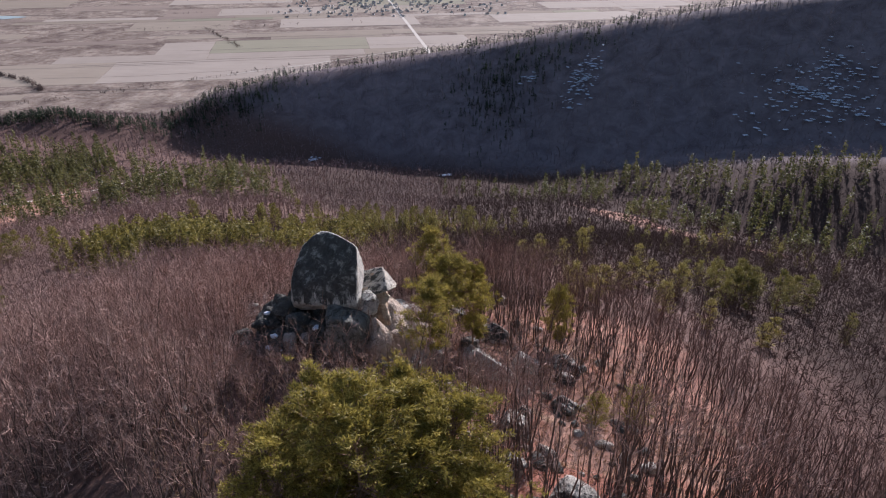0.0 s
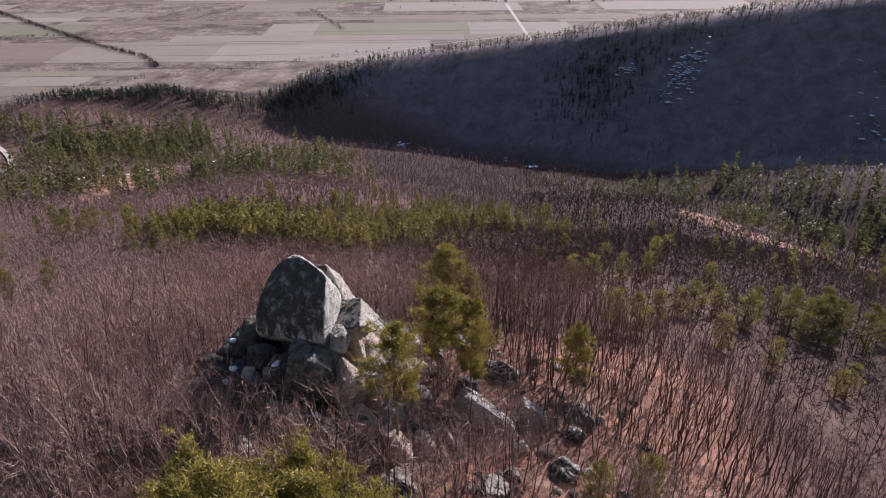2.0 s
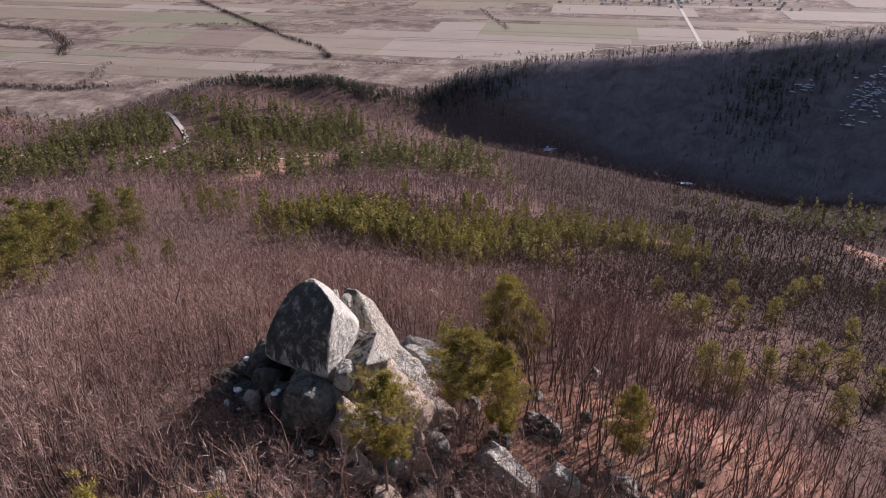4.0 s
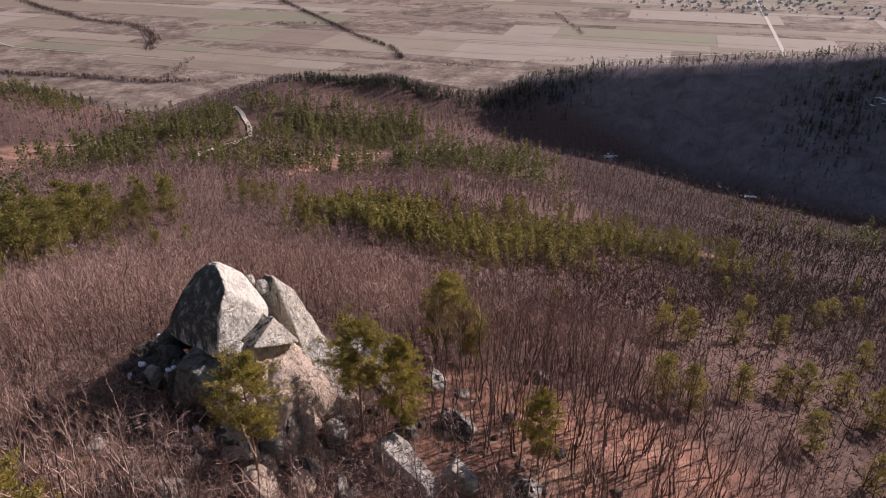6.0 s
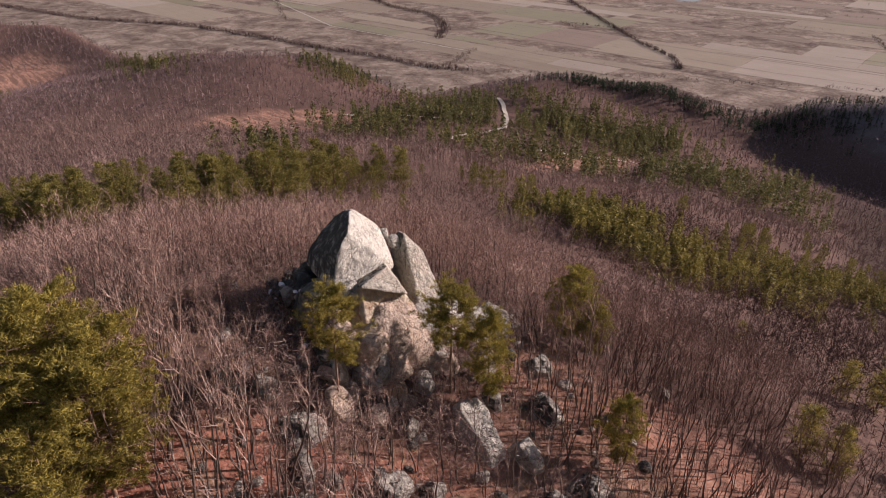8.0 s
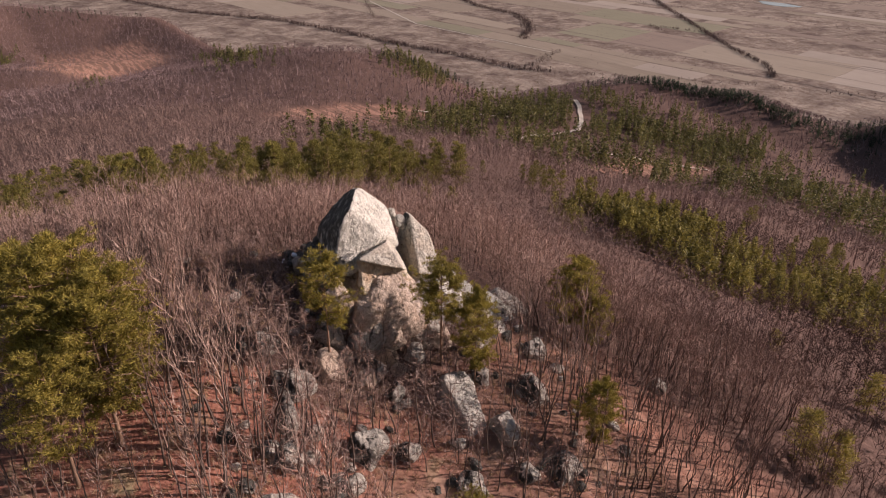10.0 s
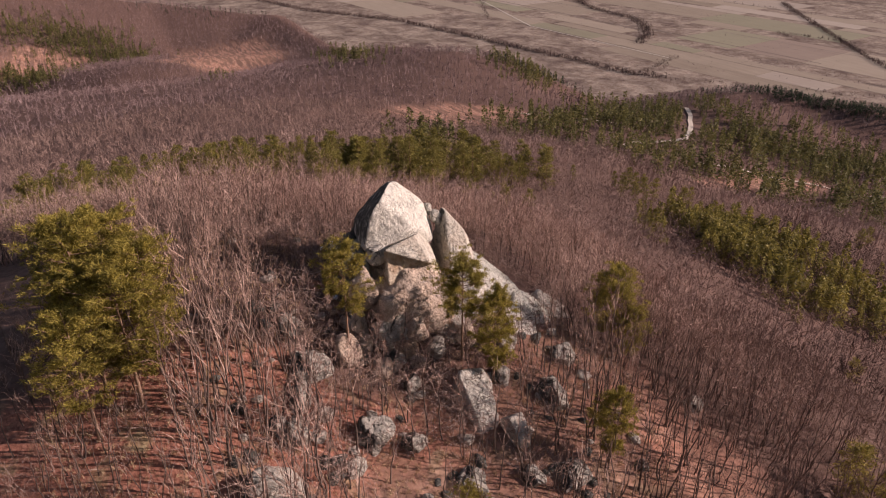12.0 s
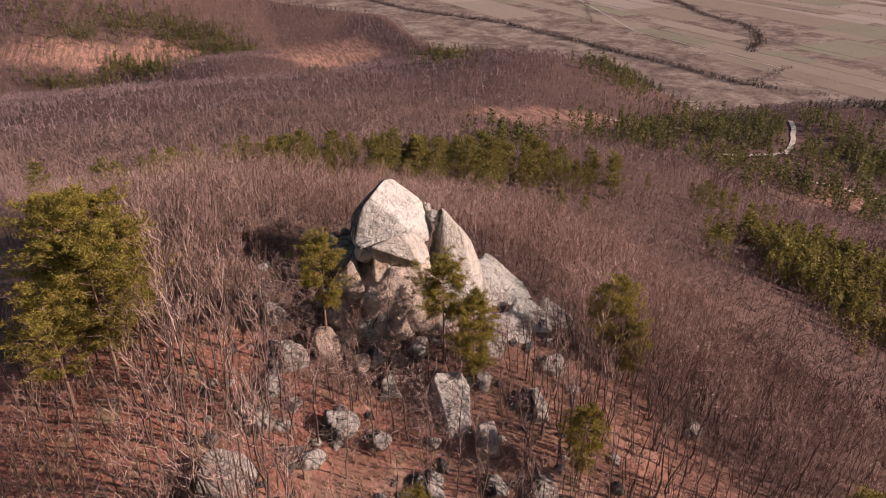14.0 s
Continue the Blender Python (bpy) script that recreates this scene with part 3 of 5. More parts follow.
# ---------------------------------------------------------------- the rock outcrop
def stone_shape(radii, planes, seed, rough=.06, power=2.5, level=5, sharp=22.0, facets=9, cracks=.3, lumps=1.0):
    """A boulder: an egg cut by worn flat faces (nx, ny, nz, distance), with weathered relief."""
    bm = bmesh.new()
    bmesh.ops.create_icosphere(bm, subdivisions=level, radius=1)
    radii = np.array(radii, float)
    size = float(radii.mean())
    off = Vector((seed * 7.3, seed * 3.1, seed * 5.7))
    cuts = [(Vector(p[:3]).normalized(), p[3]) for p in planes]
    dice = random.Random(seed)
    for _ in range(facets):
        n = Vector((dice.gauss(0, 1), dice.gauss(0, 1), dice.gauss(0, .8))).normalized()
        cuts.append((n, dice.uniform(.62, .88) * math.sqrt(sum((c * r) ** 2 for c, r in zip(n, radii)))))
    for v in bm.verts:
        d = v.co.normalized()
        q = sum(abs(c / r) ** power for c, r in zip(d, radii)) ** (1 / power)
        inv = [q] + [max(d.dot(n), 0) / h for n, h in cuts]
        rad = 1 / (sum(w ** sharp for w in inv) ** (1 / sharp))
        p = d * rad
        big = noise.fractal(p * (1.4 / size) + off, 1.0, 2.1, 3)
        mid = noise.fractal(p * .9 + off, 0.85, 2.2, 6)
        spread, _ = noise.voronoi(p * (1.15 / size ** .5) + off + noise.noise_vector(p * .8) * .25)
        joint = max(0, .10 - (spread[1] - spread[0])) / .10
        wear = abs(noise.noise(p * 1.5 + off * 2)) ** .5
        v.co = p * (1 + rough * big) + d * min(size / 2, 1) * lumps * (.15 * mid - .22 * cracks * joint ** 1.5 - .12 * max(0, .30 - wear))
    return bm


def boulder(name, centre, radii, planes, seed, material, label, level=5, rough=.06, power=2.5, group="", sharp=22.0, facets=9, lumps=1.0):
    bm = stone_shape(radii, planes, seed, rough, power, level, sharp, facets, .3, lumps)
    me = bpy.data.meshes.new(name)
    bm.to_mesh(me)
    bm.free()
    me.materials.append(material)
    me.polygons.foreach_set("use_smooth", [True] * len(me.polygons))
    ob = new(name, me)
    ob.location = centre
    return tagged(ob, label, "boulder", group)


def faces_of(centre, *planes):
    """Flat faces given as world planes (nx, ny, nz, offset), as cuts round a centre."""
    out = []
    for nx, ny, nz, w in planes:
        n = Vector((nx, ny, nz))
        out.append((nx, ny, nz, (w - n.dot(Vector(centre))) / n.length))
    return out


CROWN, LEAN, STAINED, TALUS = (-.9, .7, 6.6), (-1.2, 8.3, 1.6), (2.7, .9, 3.6), (-6.0, 15.5, -9.6)
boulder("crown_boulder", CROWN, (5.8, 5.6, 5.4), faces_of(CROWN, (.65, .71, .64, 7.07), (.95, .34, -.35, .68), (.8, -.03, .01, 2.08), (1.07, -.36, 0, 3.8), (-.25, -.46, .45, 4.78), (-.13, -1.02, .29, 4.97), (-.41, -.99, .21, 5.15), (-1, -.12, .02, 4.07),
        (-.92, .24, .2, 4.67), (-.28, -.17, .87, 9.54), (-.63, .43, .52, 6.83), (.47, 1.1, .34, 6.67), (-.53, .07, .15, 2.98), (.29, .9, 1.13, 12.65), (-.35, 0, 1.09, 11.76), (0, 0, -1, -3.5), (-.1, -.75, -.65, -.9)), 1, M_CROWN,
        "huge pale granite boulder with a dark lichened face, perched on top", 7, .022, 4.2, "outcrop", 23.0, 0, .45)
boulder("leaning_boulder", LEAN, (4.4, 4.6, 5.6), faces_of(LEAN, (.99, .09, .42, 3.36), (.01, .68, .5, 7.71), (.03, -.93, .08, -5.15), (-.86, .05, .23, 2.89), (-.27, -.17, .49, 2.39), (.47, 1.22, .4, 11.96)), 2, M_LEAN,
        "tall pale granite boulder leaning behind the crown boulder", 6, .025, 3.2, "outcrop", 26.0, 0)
boulder("stained_block", STAINED, (4.2, 4.4, 4.6), faces_of(STAINED, (1.0, .15, .3, 5.72), (.98, .1, .5, 7.43), (-.54, -.24, .93, 3.64), (-.73, -.75, .43, 1.17), (.32, .98, .58, 6.06), (-.69, -.36, -.11, -1.96), (-.41, -.85, .1, 1.09), (.8, -.11, -.72, 2.69)), 3, M_OCHRE,
        "split granite block stained orange, under the crown boulder", 6, .06, 3.4, "outcrop", 28.0, 5, 1.7)
CAP = (3.1, 1.2, 4.9)
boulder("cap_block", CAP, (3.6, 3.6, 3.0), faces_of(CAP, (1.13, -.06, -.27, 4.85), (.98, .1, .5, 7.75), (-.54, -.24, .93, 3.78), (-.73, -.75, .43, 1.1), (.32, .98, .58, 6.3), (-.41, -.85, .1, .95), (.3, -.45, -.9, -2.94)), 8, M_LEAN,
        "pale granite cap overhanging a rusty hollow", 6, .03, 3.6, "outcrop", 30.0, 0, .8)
boulder("buttress", (3.5, .2, .0), (4.8, 5.6, 3.8), [(.70, .35, .62, 3.5), (.85, -.3, .45, 3.4), (.4, .7, .6, 3.6), (.3, -.7, .6, 3.5)], 4, M_TAN, "broad tan granite buttress at the foot of the outcrop", 6, .08, 3.0, "outcrop", 26.0, 10)
boulder("round_boulder", (3.35, -2.55, 5.15), (1.0, 1.0, 1.1), [(.3, -.9, .3, .92)], 5, M_STONE, "small rounded granite boulder wedged below the crown boulder", 5, .05, 2.6, "outcrop", 22.0, 7)
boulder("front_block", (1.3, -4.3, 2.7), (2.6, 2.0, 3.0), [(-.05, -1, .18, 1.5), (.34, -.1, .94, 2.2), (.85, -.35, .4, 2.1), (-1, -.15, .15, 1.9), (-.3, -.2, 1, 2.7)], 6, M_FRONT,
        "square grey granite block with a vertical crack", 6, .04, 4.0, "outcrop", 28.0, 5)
boulder("split_block", (4.3, -4.4, 1.9), (1.5, 1.4, 2.7), [(.8, .2, .55, 1.2), (.6, -.6, .5, 1.2)], 7, M_TAN, "narrow tan block split off the front block", 5, .06, 3.4, "outcrop", 26.0, 8)
for k, (x, y, z, a, b, c) in enumerate([(5.6, -1.6, .4, 2.0, 2.0, 2.2), (6.9, -.4, -1.2, 1.6, 1.5, 1.6), (6.4, 2.4, -1.2, 1.5, 1.9, 2.2), (7.3, -3.6, -1.5, 1.2, 1.3, 1.3), (5.9, -6.0, -.5, 1.4, 1.3, 1.8), (8.7, -7.4, -1.5, 1.3, 1.4, 2.0),
                                        (8.5, -1.6, -2.7, 1.0, 1.2, .9), (9.1, 1.0, -3.2, 1.1, 1.2, .9), (8.0, 4.4, -2.9, 1.4, 1.3, 1.4), (10.2, -4.8, -3.0, .9, 1.1, .8), (8.8, 6.8, -4.0, 1.0, 1.4, 1.0), (6.8, 9.6, -4.0, 1.2, 1.6, 1.3), (9.8, -1.0, -3.6, .7, .9, .6), (7.6, -5.6, -1.8, .9, 1.0, 1.0)]):
    boulder("fallen_block", (x, y, z), (a, b, c), [(.75, .3, .6, .8 * a), (.3, .9, .3, .8 * b), (.6, .1, .8, .85 * c)], 400 + k, (M_TAN, M_TAN, M_RUST, M_GREY)[k % 4], "tan granite block fallen at the foot of the outcrop", 5 if a > 1.15 else 4, .07, 3.6, "fallen blocks", 30.0, 8)
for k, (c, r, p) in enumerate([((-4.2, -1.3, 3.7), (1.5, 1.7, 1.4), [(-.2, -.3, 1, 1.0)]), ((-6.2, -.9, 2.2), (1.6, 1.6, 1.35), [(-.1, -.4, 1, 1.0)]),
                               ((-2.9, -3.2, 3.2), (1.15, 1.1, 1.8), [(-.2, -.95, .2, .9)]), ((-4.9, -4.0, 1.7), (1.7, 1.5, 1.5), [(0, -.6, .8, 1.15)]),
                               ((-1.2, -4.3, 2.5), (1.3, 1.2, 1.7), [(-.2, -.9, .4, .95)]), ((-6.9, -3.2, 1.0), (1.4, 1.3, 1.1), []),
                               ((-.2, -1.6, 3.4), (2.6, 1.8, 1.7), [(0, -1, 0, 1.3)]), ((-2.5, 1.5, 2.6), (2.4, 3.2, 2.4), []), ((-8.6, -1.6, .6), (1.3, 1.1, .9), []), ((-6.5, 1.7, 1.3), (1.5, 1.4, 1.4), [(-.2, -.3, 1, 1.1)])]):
    boulder("dark_boulder", c, r, p, 20 + k, M_LICHENSHADE, "dark lichened boulder in the shaded pile beside the crown boulder", 5, .10, 3.2, "outcrop pile", 26.0, 14)
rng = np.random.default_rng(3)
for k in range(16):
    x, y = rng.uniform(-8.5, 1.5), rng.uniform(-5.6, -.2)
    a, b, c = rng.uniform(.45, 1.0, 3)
    boulder("dark_boulder", (x, y, float(height(x, y)) + 1.9 * (1 - abs(x + 3) / 7) * (1 - abs(y + 2.4) / 5) + .5), (a, b, c), [], 300 + k, (M_LICHENSHADE, M_GREY, M_LICHENSHADE)[k % 3], "dark lichened boulder in the shaded pile beside the crown boulder", 4, .08, 3.4, "outcrop pile", 30.0, 12)
for k, (c, r, p) in enumerate([((-.6, 5.45, 5.8), (.42, .55, 1.0), [(.9, 0, .2, .36)]), ((-1.6, 4.9, 6.4), (.45, .5, .8), [])]):
    boulder("chock_stone", c, r, p, 40 + k, M_STONE, "pale stone jammed upright in the cleft between two boulders", 4, .06, 2.6, "chock stones")
for k, (c, r, p, wall) in enumerate([(TALUS, (9.0, 8.5, 6.0), faces_of(TALUS, (.09, .605, .79, 3.7), (.8, -.2, .55, -4.8), (-.6, -.5, .6, -4.1), (.45, .6, .66, 3.9)), M_APRON),
                                     ((2.9, 8.8, -3.5), (2.4, 2.2, 3.4), [(.75, .35, .55, 1.7), (.1, .97, .1, 1.7), (.9, -.3, .2, 1.9)], M_LEAN),
                                     ((3.4, 14.6, -7.0), (3.6, 3.4, 2.6), [(.30, .50, .80, 1.1), (.85, .1, .4, 2.4)], M_APRON),
                                     ((4.3, 6.6, -2.6), (2.2, 2.4, 3.4), [(.7, -.1, .65, 1.6), (.4, .8, .4, 1.8)], M_STONE), ((0.2, 19.4, -8.8), (3.0, 2.6, 2.0), [(.4, .4, .8, 1.1)], M_GREY),
                                     ((6.4, 11.6, -5.6), (2.4, 2.2, 2.0), [(.55, .3, .77, 1.1)], M_STONE)]):
    boulder("apron_slab", c, r, p, 50 + k, wall, "sloping pale granite slab running down from the outcrop", 5, .05, 3.6, "apron slabs", 30.0, 3)
LARGE_LOWER = [(6.6, -1.9, 1.9, 1.8, 1.9, .55), (6.8, 3.6, 2.1, 2.0, 1.9, .5), (9.3, -11.4, 1.6, 2.6, 1.3, .45), (12.2, -13.1, 1.4, 1.3, 1.3, .2),
               (16.0, -8.0, 1.75, 1.8, 1.8, .35), (17.3, -4.9, 1.1, 1.25, 1.2, .35), (19.6, -17.1, 2.1, 2.6, 1.9, .3), (18.7, -10.7, 1.1, 1.5, .9, .2), (21.8, -1.7, 1.5, 1.7, 1.3, .2), (23.0, 3.8, 1.1, 1.1, 1.0, .3)]
SMALL_LOWER = [(15.6, 10.2, 1.9, 2.0, 1.7, .2), (9.0, 8.6, 1.5, 1.5, 1.5, .3), (11.6, 14.2, 1.5, 1.8, 1.2, .2), (15.2, -14.4, 1.3, 1.5, 1.2, .3), (23.6, 7.4, 1.6, 2.0, 1.5, .1), (4.8, -11.9, 1.2, 1.4, 1.1, .3),
               (9.3, -3.4, 1.3, 1.1, 1.2, .3), (11.7, -2.6, .9, 1.0, 1.0, .3), (12.9, 6.1, 1.0, 1.2, 1.1, .4), (4.9, -5.9, 1.4, 1.3, 1.6, .5), (13.4, -11.4, .9, .9, .8, .3), (14.1, -15.4, .9, 1.0, .9, .3),
               (18.2, 26.6, 1.2, 1.6, 1.1, .2)]
LOWER = LARGE_LOWER + SMALL_LOWER
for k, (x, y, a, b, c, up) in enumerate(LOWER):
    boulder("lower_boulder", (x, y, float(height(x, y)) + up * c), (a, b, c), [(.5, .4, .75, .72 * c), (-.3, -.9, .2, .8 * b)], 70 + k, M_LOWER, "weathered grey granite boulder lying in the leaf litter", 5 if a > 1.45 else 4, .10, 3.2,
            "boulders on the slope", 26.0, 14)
SLAB = (15.2, 2.2, -5.9)
boulder("leaning_slab", SLAB, (3.2, 2.4, 3.2), faces_of(SLAB, (0.56, 0.39, 0.73, 5.9), (0.25, -0.95, 0.2, 1.75), (0.9, 0.05, 0.42, 13.05), (-0.6, 0.1, 0.8, -10.4), (0.3, 0.94, 0.05, 8.18), (0, 0, -1, 8.4), (-0.5, -0.8, 0.3, -8.82)), 99, M_STONE,
        "pointed granite slab leaning on the slope", 6, .04, 4.0, "", 30.0, 0)
boulder("leaning_slab", (18.6, 4.4, -6.9), (1.7, 1.0, 2.0), [(.5, .2, .85, .9), (.1, -.97, .1, .7), (-.7, 0, .7, 1.2)], 98, M_GREY, "narrow granite slab leaning beside the pointed one", 5, .05, 3.6, "", 26.0, 4)

stones = []
for k in range(5):
    ob = boulder("loose_stone", (0, 0, 0), (.5, .62, .4), [(.3 * k - .5, .4, .8, .3)], 120 + k, M_GREY if k % 2 else M_LICHENSHADE, "loose grey stone half sunk in leaf litter", 3, .12, 2.7, "loose stones")
    stones.append(ob)
rng = np.random.default_rng(5)
for k in range(150):
    x, y = (rng.uniform(2, 30), rng.uniform(-22, 16)) if k < 142 else (rng.uniform(-12, 4), rng.uniform(-14, -6))
    ob = stones[k] if k < 5 else copy_thing(stones[k % 5], Matrix())
    s = rng.uniform(.5, 1.5)
    ob.matrix_basis = Matrix.LocRotScale((x, y, float(height(x, y)) + .0 * s), Euler((0, 0, rng.uniform(0, 6.3))), (s, s, s))

for k, (x, y, z, r) in enumerate([(-6.2, -1.4, 3.3, .4), (-4.9, -4.6, 2.95, .45), (-1.2, -4.7, 4.0, .3), (-5.1, -5.5, 2.35, .5), (-1.2, -5.2, 4.1, .32), (-4.4, -5.6, 2.2, .3), (-7.5, -6.4, .55, .6), (-3.0, -7.5, 1.2, .5), (2.2, -6.6, .75, .45), (-.7, -2.5, 7.15, .14), (-6.6, -7.2, .6, .4)]):
    ob = boulder("snow_patch", (x, y, z), (r, r * .7, r * .35), [], 150 + k, M_SNOW, "small patch of old snow lying in the shade", 3, .2, 2.2, "snow patches")
    tagged(ob, category="snow")

# ---------------------------------------------------------------- pines standing singly round the outcrop
PINES = [pine(11, 10, 15, 6, 10, 34, .38, .30, 1.0, .85), pine(12, 10, 11, 6, 8, 28, .54, .27, 1.0, .4), pine(13, 10, 13, 5, 7, 28, .26, .24), pine(14, 10, 14, 6, 8, 30, .34, .25, 1.0, .45), pine(15, 10, 13, 7, 8, 32, .56, .29, 1.0, .4), pine(16, 10, 15, 7, 9, 32, .14, .40, 1.0, .45), pine(17, 10, 16, 7, 10, 34, .28, .31, 1.0, .5)]
PINE_MESHES = [(mesh_of("trunk", *t, M_PINEBARK, True), mesh_of("limbs", *w, M_PINEBARK, True), mesh_of("needles", *n, M_NEEDLE)) for t, w, n in PINES]


def stand_pine(kind, x, y, tall, label, turn=0.0, girth=1.0, group="single pines"):
    ob = empty_at("pine_tree", Matrix.LocRotScale((x, y, float(height(x, y))), Euler((0, 0, turn)), (tall / 10 * girth, tall / 10 * girth, tall / 10)), label, "pine tree", group)
    trunk, limbs, needles = PINE_MESHES[kind]
    part("trunk", trunk, ob)
    tagged(part("limbwork", limbs, ob), kind="stuff")
    tagged(part("needles", needles, ob), kind="stuff")
    return ob


for k, x, y, tall, girth in [(0, 5.0, -27.6, 13.8, 1.05), (0, 9.8, -25.0, 12.6, 1.05), (3, 2.4, -24.6, 12.2, 1.05), (3, 11.4, -28.4, 11.8, 1.0), (0, 7.0, -23.2, 12.0, 1.0), (3, .4, -28.2, 11.8, 1.05), (3, 8.0, -27.4, 12.6, 1.0)]:
    stand_pine(k, x, y, tall, "broad olive-green pine in a clump above the leaf litter", x * 1.7, girth, "pine clump")
stand_pine(1, 8.7, -7.5, 12.0, "slim olive-green pine close beside the outcrop", 1.0, .84)
stand_pine(4, 10.3, 3.2, 10.9, "tall bare-stemmed pine in front of the pale slabs", 2.0, .95)
stand_pine(6, 13.1, 5.2, 10.3, "leaning yellow-green pine beside the pale slabs", 4.0, .74)
stand_pine(6, 8.9, 22.2, 10.6, "lone pine with an open crown among bare trees", .3, 1.0)
stand_pine(6, 11.2, 23.4, 7.2, "lower pine leaning on its neighbour among bare trees", 2.2, 1.0)
stand_pine(6, 23.2, 11.6, 8.2, "small bushy pine on the open slope", 3.0, .85)
stand_pine(5, 29.0, -1.6, 4.2, "young yellow-green pine on the open slope", 1.5, 1.2)
stand_pine(5, 24.6, -3.4, 3.4, "young yellow-green pine on the open slope", .5, 1.3)

# ---------------------------------------------------------------- pine stands on the slopes
rng = np.random.default_rng(21)
MID_MESHES, SLOPE_NEEDLES = [], []
for k in range(4):
    trunk, limbs, needles = pine(31 + k, 9, 12, 5, 6, 10, .14, .21, 1.6, 0, False)
    MID_MESHES.append((mesh_of("trunk", *joined([trunk, limbs]), M_PINEBARK, True), mesh_of("needles", *needles, M_NEEDLE_FAR)))
    SLOPE_NEEDLES.append(mesh_of("needles", *needles, M_NEEDLE))
WEST_BAND = [(-104, -38, 9, 9, 0, 17, 9.89), (-110, -14, 9, 9, 0, 22, 11.18), (-112, 8, 9, 9, 0, 24, 11.18), (-112, 28, 9, 8, 0, 22, 11.61), (-116, 46, 9, 8, 0, 19, 12.04), (-122, 62, 10, 7, 0, 15, 12.9),
             (-127, 82, 6, 5, 0, 12, 12.9), (-130, 96, 5, 4, 0, 6, 12.04), (-152, 92, 8, 6, 0, 12, 10.32), (-84, 64, 5, 5, 0, 8, 6.02)]
FAR_STANDS = [(-140, 150, 16, 10, 0, 14, 9), (-64, 262, 22, 10, 20, 18, 8), (-30, 296, 20, 10, 0, 18, 8), (0, 296, 18, 10, 0, 18, 8), (20, 262, 12, 8, 0, 10, 8), (-205, -8, 9, 24, 10, 24, 10),
              (-195, 55, 22, 10, 50, 22, 10), (-225, -42, 10, 12, 0, 10, 10), (73, 74, 7, 4, 30, 12, 8.5), (91, 84, 8, 6, 30, 10, 9)]
STANDS = WEST_BAND + FAR_STANDS
YOUNG = [(-88, 138, 8, 9, -30, 95), (-68, 116, 11, 8, -10, 210), (-44, 116, 11, 9, 0, 190), (-78, 158, 19, 11, 0, 190), (-36, 154, 14, 14, 0, 130), (-10, 236, 26, 18, 0, 170), (-36, 214, 14, 14, 0, 80), (110, 175, 40, 14, 20, 24), (150, 250, 40, 20, 20, 20)]
for cx, cy, sx, sy, deg, count, size in STANDS:
    c, s = math.cos(radians(deg)), math.sin(radians(deg))
    for k in range(count):
        u, v = rng.normal(0, sx), rng.normal(0, sy)
        x, y, tall, kind = cx + u * c - v * s, cy + u * s + v * c, size * rng.uniform(.72, 1.35), rng.integers(0, 4)
        ob = empty_at("pine_tree", Matrix.LocRotScale((x, y, float(height(x, y))), Euler((0, 0, rng.uniform(0, 6.3))), (tall / 9 * 1.1, tall / 9 * 1.1, tall / 9)),
                      "green pine in a stand among bare woods", "pine tree", "pine stands")
        tagged(part("trunk", MID_MESHES[kind][0], ob), kind="stuff")
        tagged(part("needles", MID_MESHES[kind][1], ob), kind="stuff")


SLOPE_PINES = [(30.5, 37, 7), (33.5, 37.5, 6.5), (47, 60, 7), (39, 50, 6), (48, 45, 6.5), (55, 43, 5.5), (57, 63, 7.5), (44, 58, 5.5), (53, 67, 6.5), (67, 44, 6), (64, 41, 5), (26, 64, 6.5), (37, 79, 6.5),
               (30, 66, 7), (53, 128, 8), (44, 89, 7), (38, 115, 7), (59, 94, 7), (58, 149, 8), (67, 176, 8), (31, 163, 7), (22, 108, 6), (5, 77, 4.5), (-9, 150, 5)]
for k, (x, y, tall) in enumerate(SLOPE_PINES):
    ob = empty_at("pine_tree", Matrix.LocRotScale((x, y, float(height(x, y))), Euler((0, 0, k * 1.3)), (tall / 9 * 1.5, tall / 9 * 1.5, tall / 9)),
                  "yellow-green pine standing singly among bare trees", "pine tree", "pines on the slope")
    tagged(part("trunk", MID_MESHES[k % 4][0], ob), kind="stuff")
    tagged(part("needles", SLOPE_NEEDLES[k % 4], ob), kind="stuff")

SPUR_PINES = [(-292, 490, 20, 60, 15, 150), (-150, 430, 42, 15, -20, 110), (-435, 410, 34, 30, 0, 70), (-400, 350, 28, 40, -30, 279), (-430, 470, 45, 40, 40, 209), (-340, 460, 45, 50, 0, 293), (-280, 300, 40, 22, 40, 125), (-225, 340, 22, 50, 0, 112), (-190, 450, 22, 50, 10, 125),
              (-165, 530, 18, 40, 20, 98), (-300, 530, 40, 40, 0, 209), (-285, 135, 22, 12, 0, 42), (-385, 275, 26, 30, 40, 125), (-640, 425, 26, 50, 45, 167)]
HILL_PINES = [(-1310, -70, 45, 45, 0, 360), (-1262, -12, 28, 30, 0, 165), (-1330, -170, 40, 40, 0, 165), (-1260, -240, 22, 22, 0, 60), (-1330, -300, 60, 50, 0, 135), (-1150, -165, 26, 20, 0, 105), (-1085, -235, 24, 40, 0, 135), (-1120, -120, 24, 20, 0, 90), (-860, 85, 18, 20, 0, 45), (175, 395, 22, 20, 0, 39), (222, 374, 26, 14, 0, 40), (260, 440, 50, 16, -25, 60), (150, 500, 40, 12, -15, 40), (330, 400, 40, 20, -25, 50), (-1010, 300, 20, 20, 20, 60),
              (-760, 250, 50, 20, -30, 60), (230, 400, 60, 25, 10, 60), (130, 470, 60, 20, 10, 75), (250, 320, 40, 20, 20, 45)]
FAR_PINES = SPUR_PINES + HILL_PINES


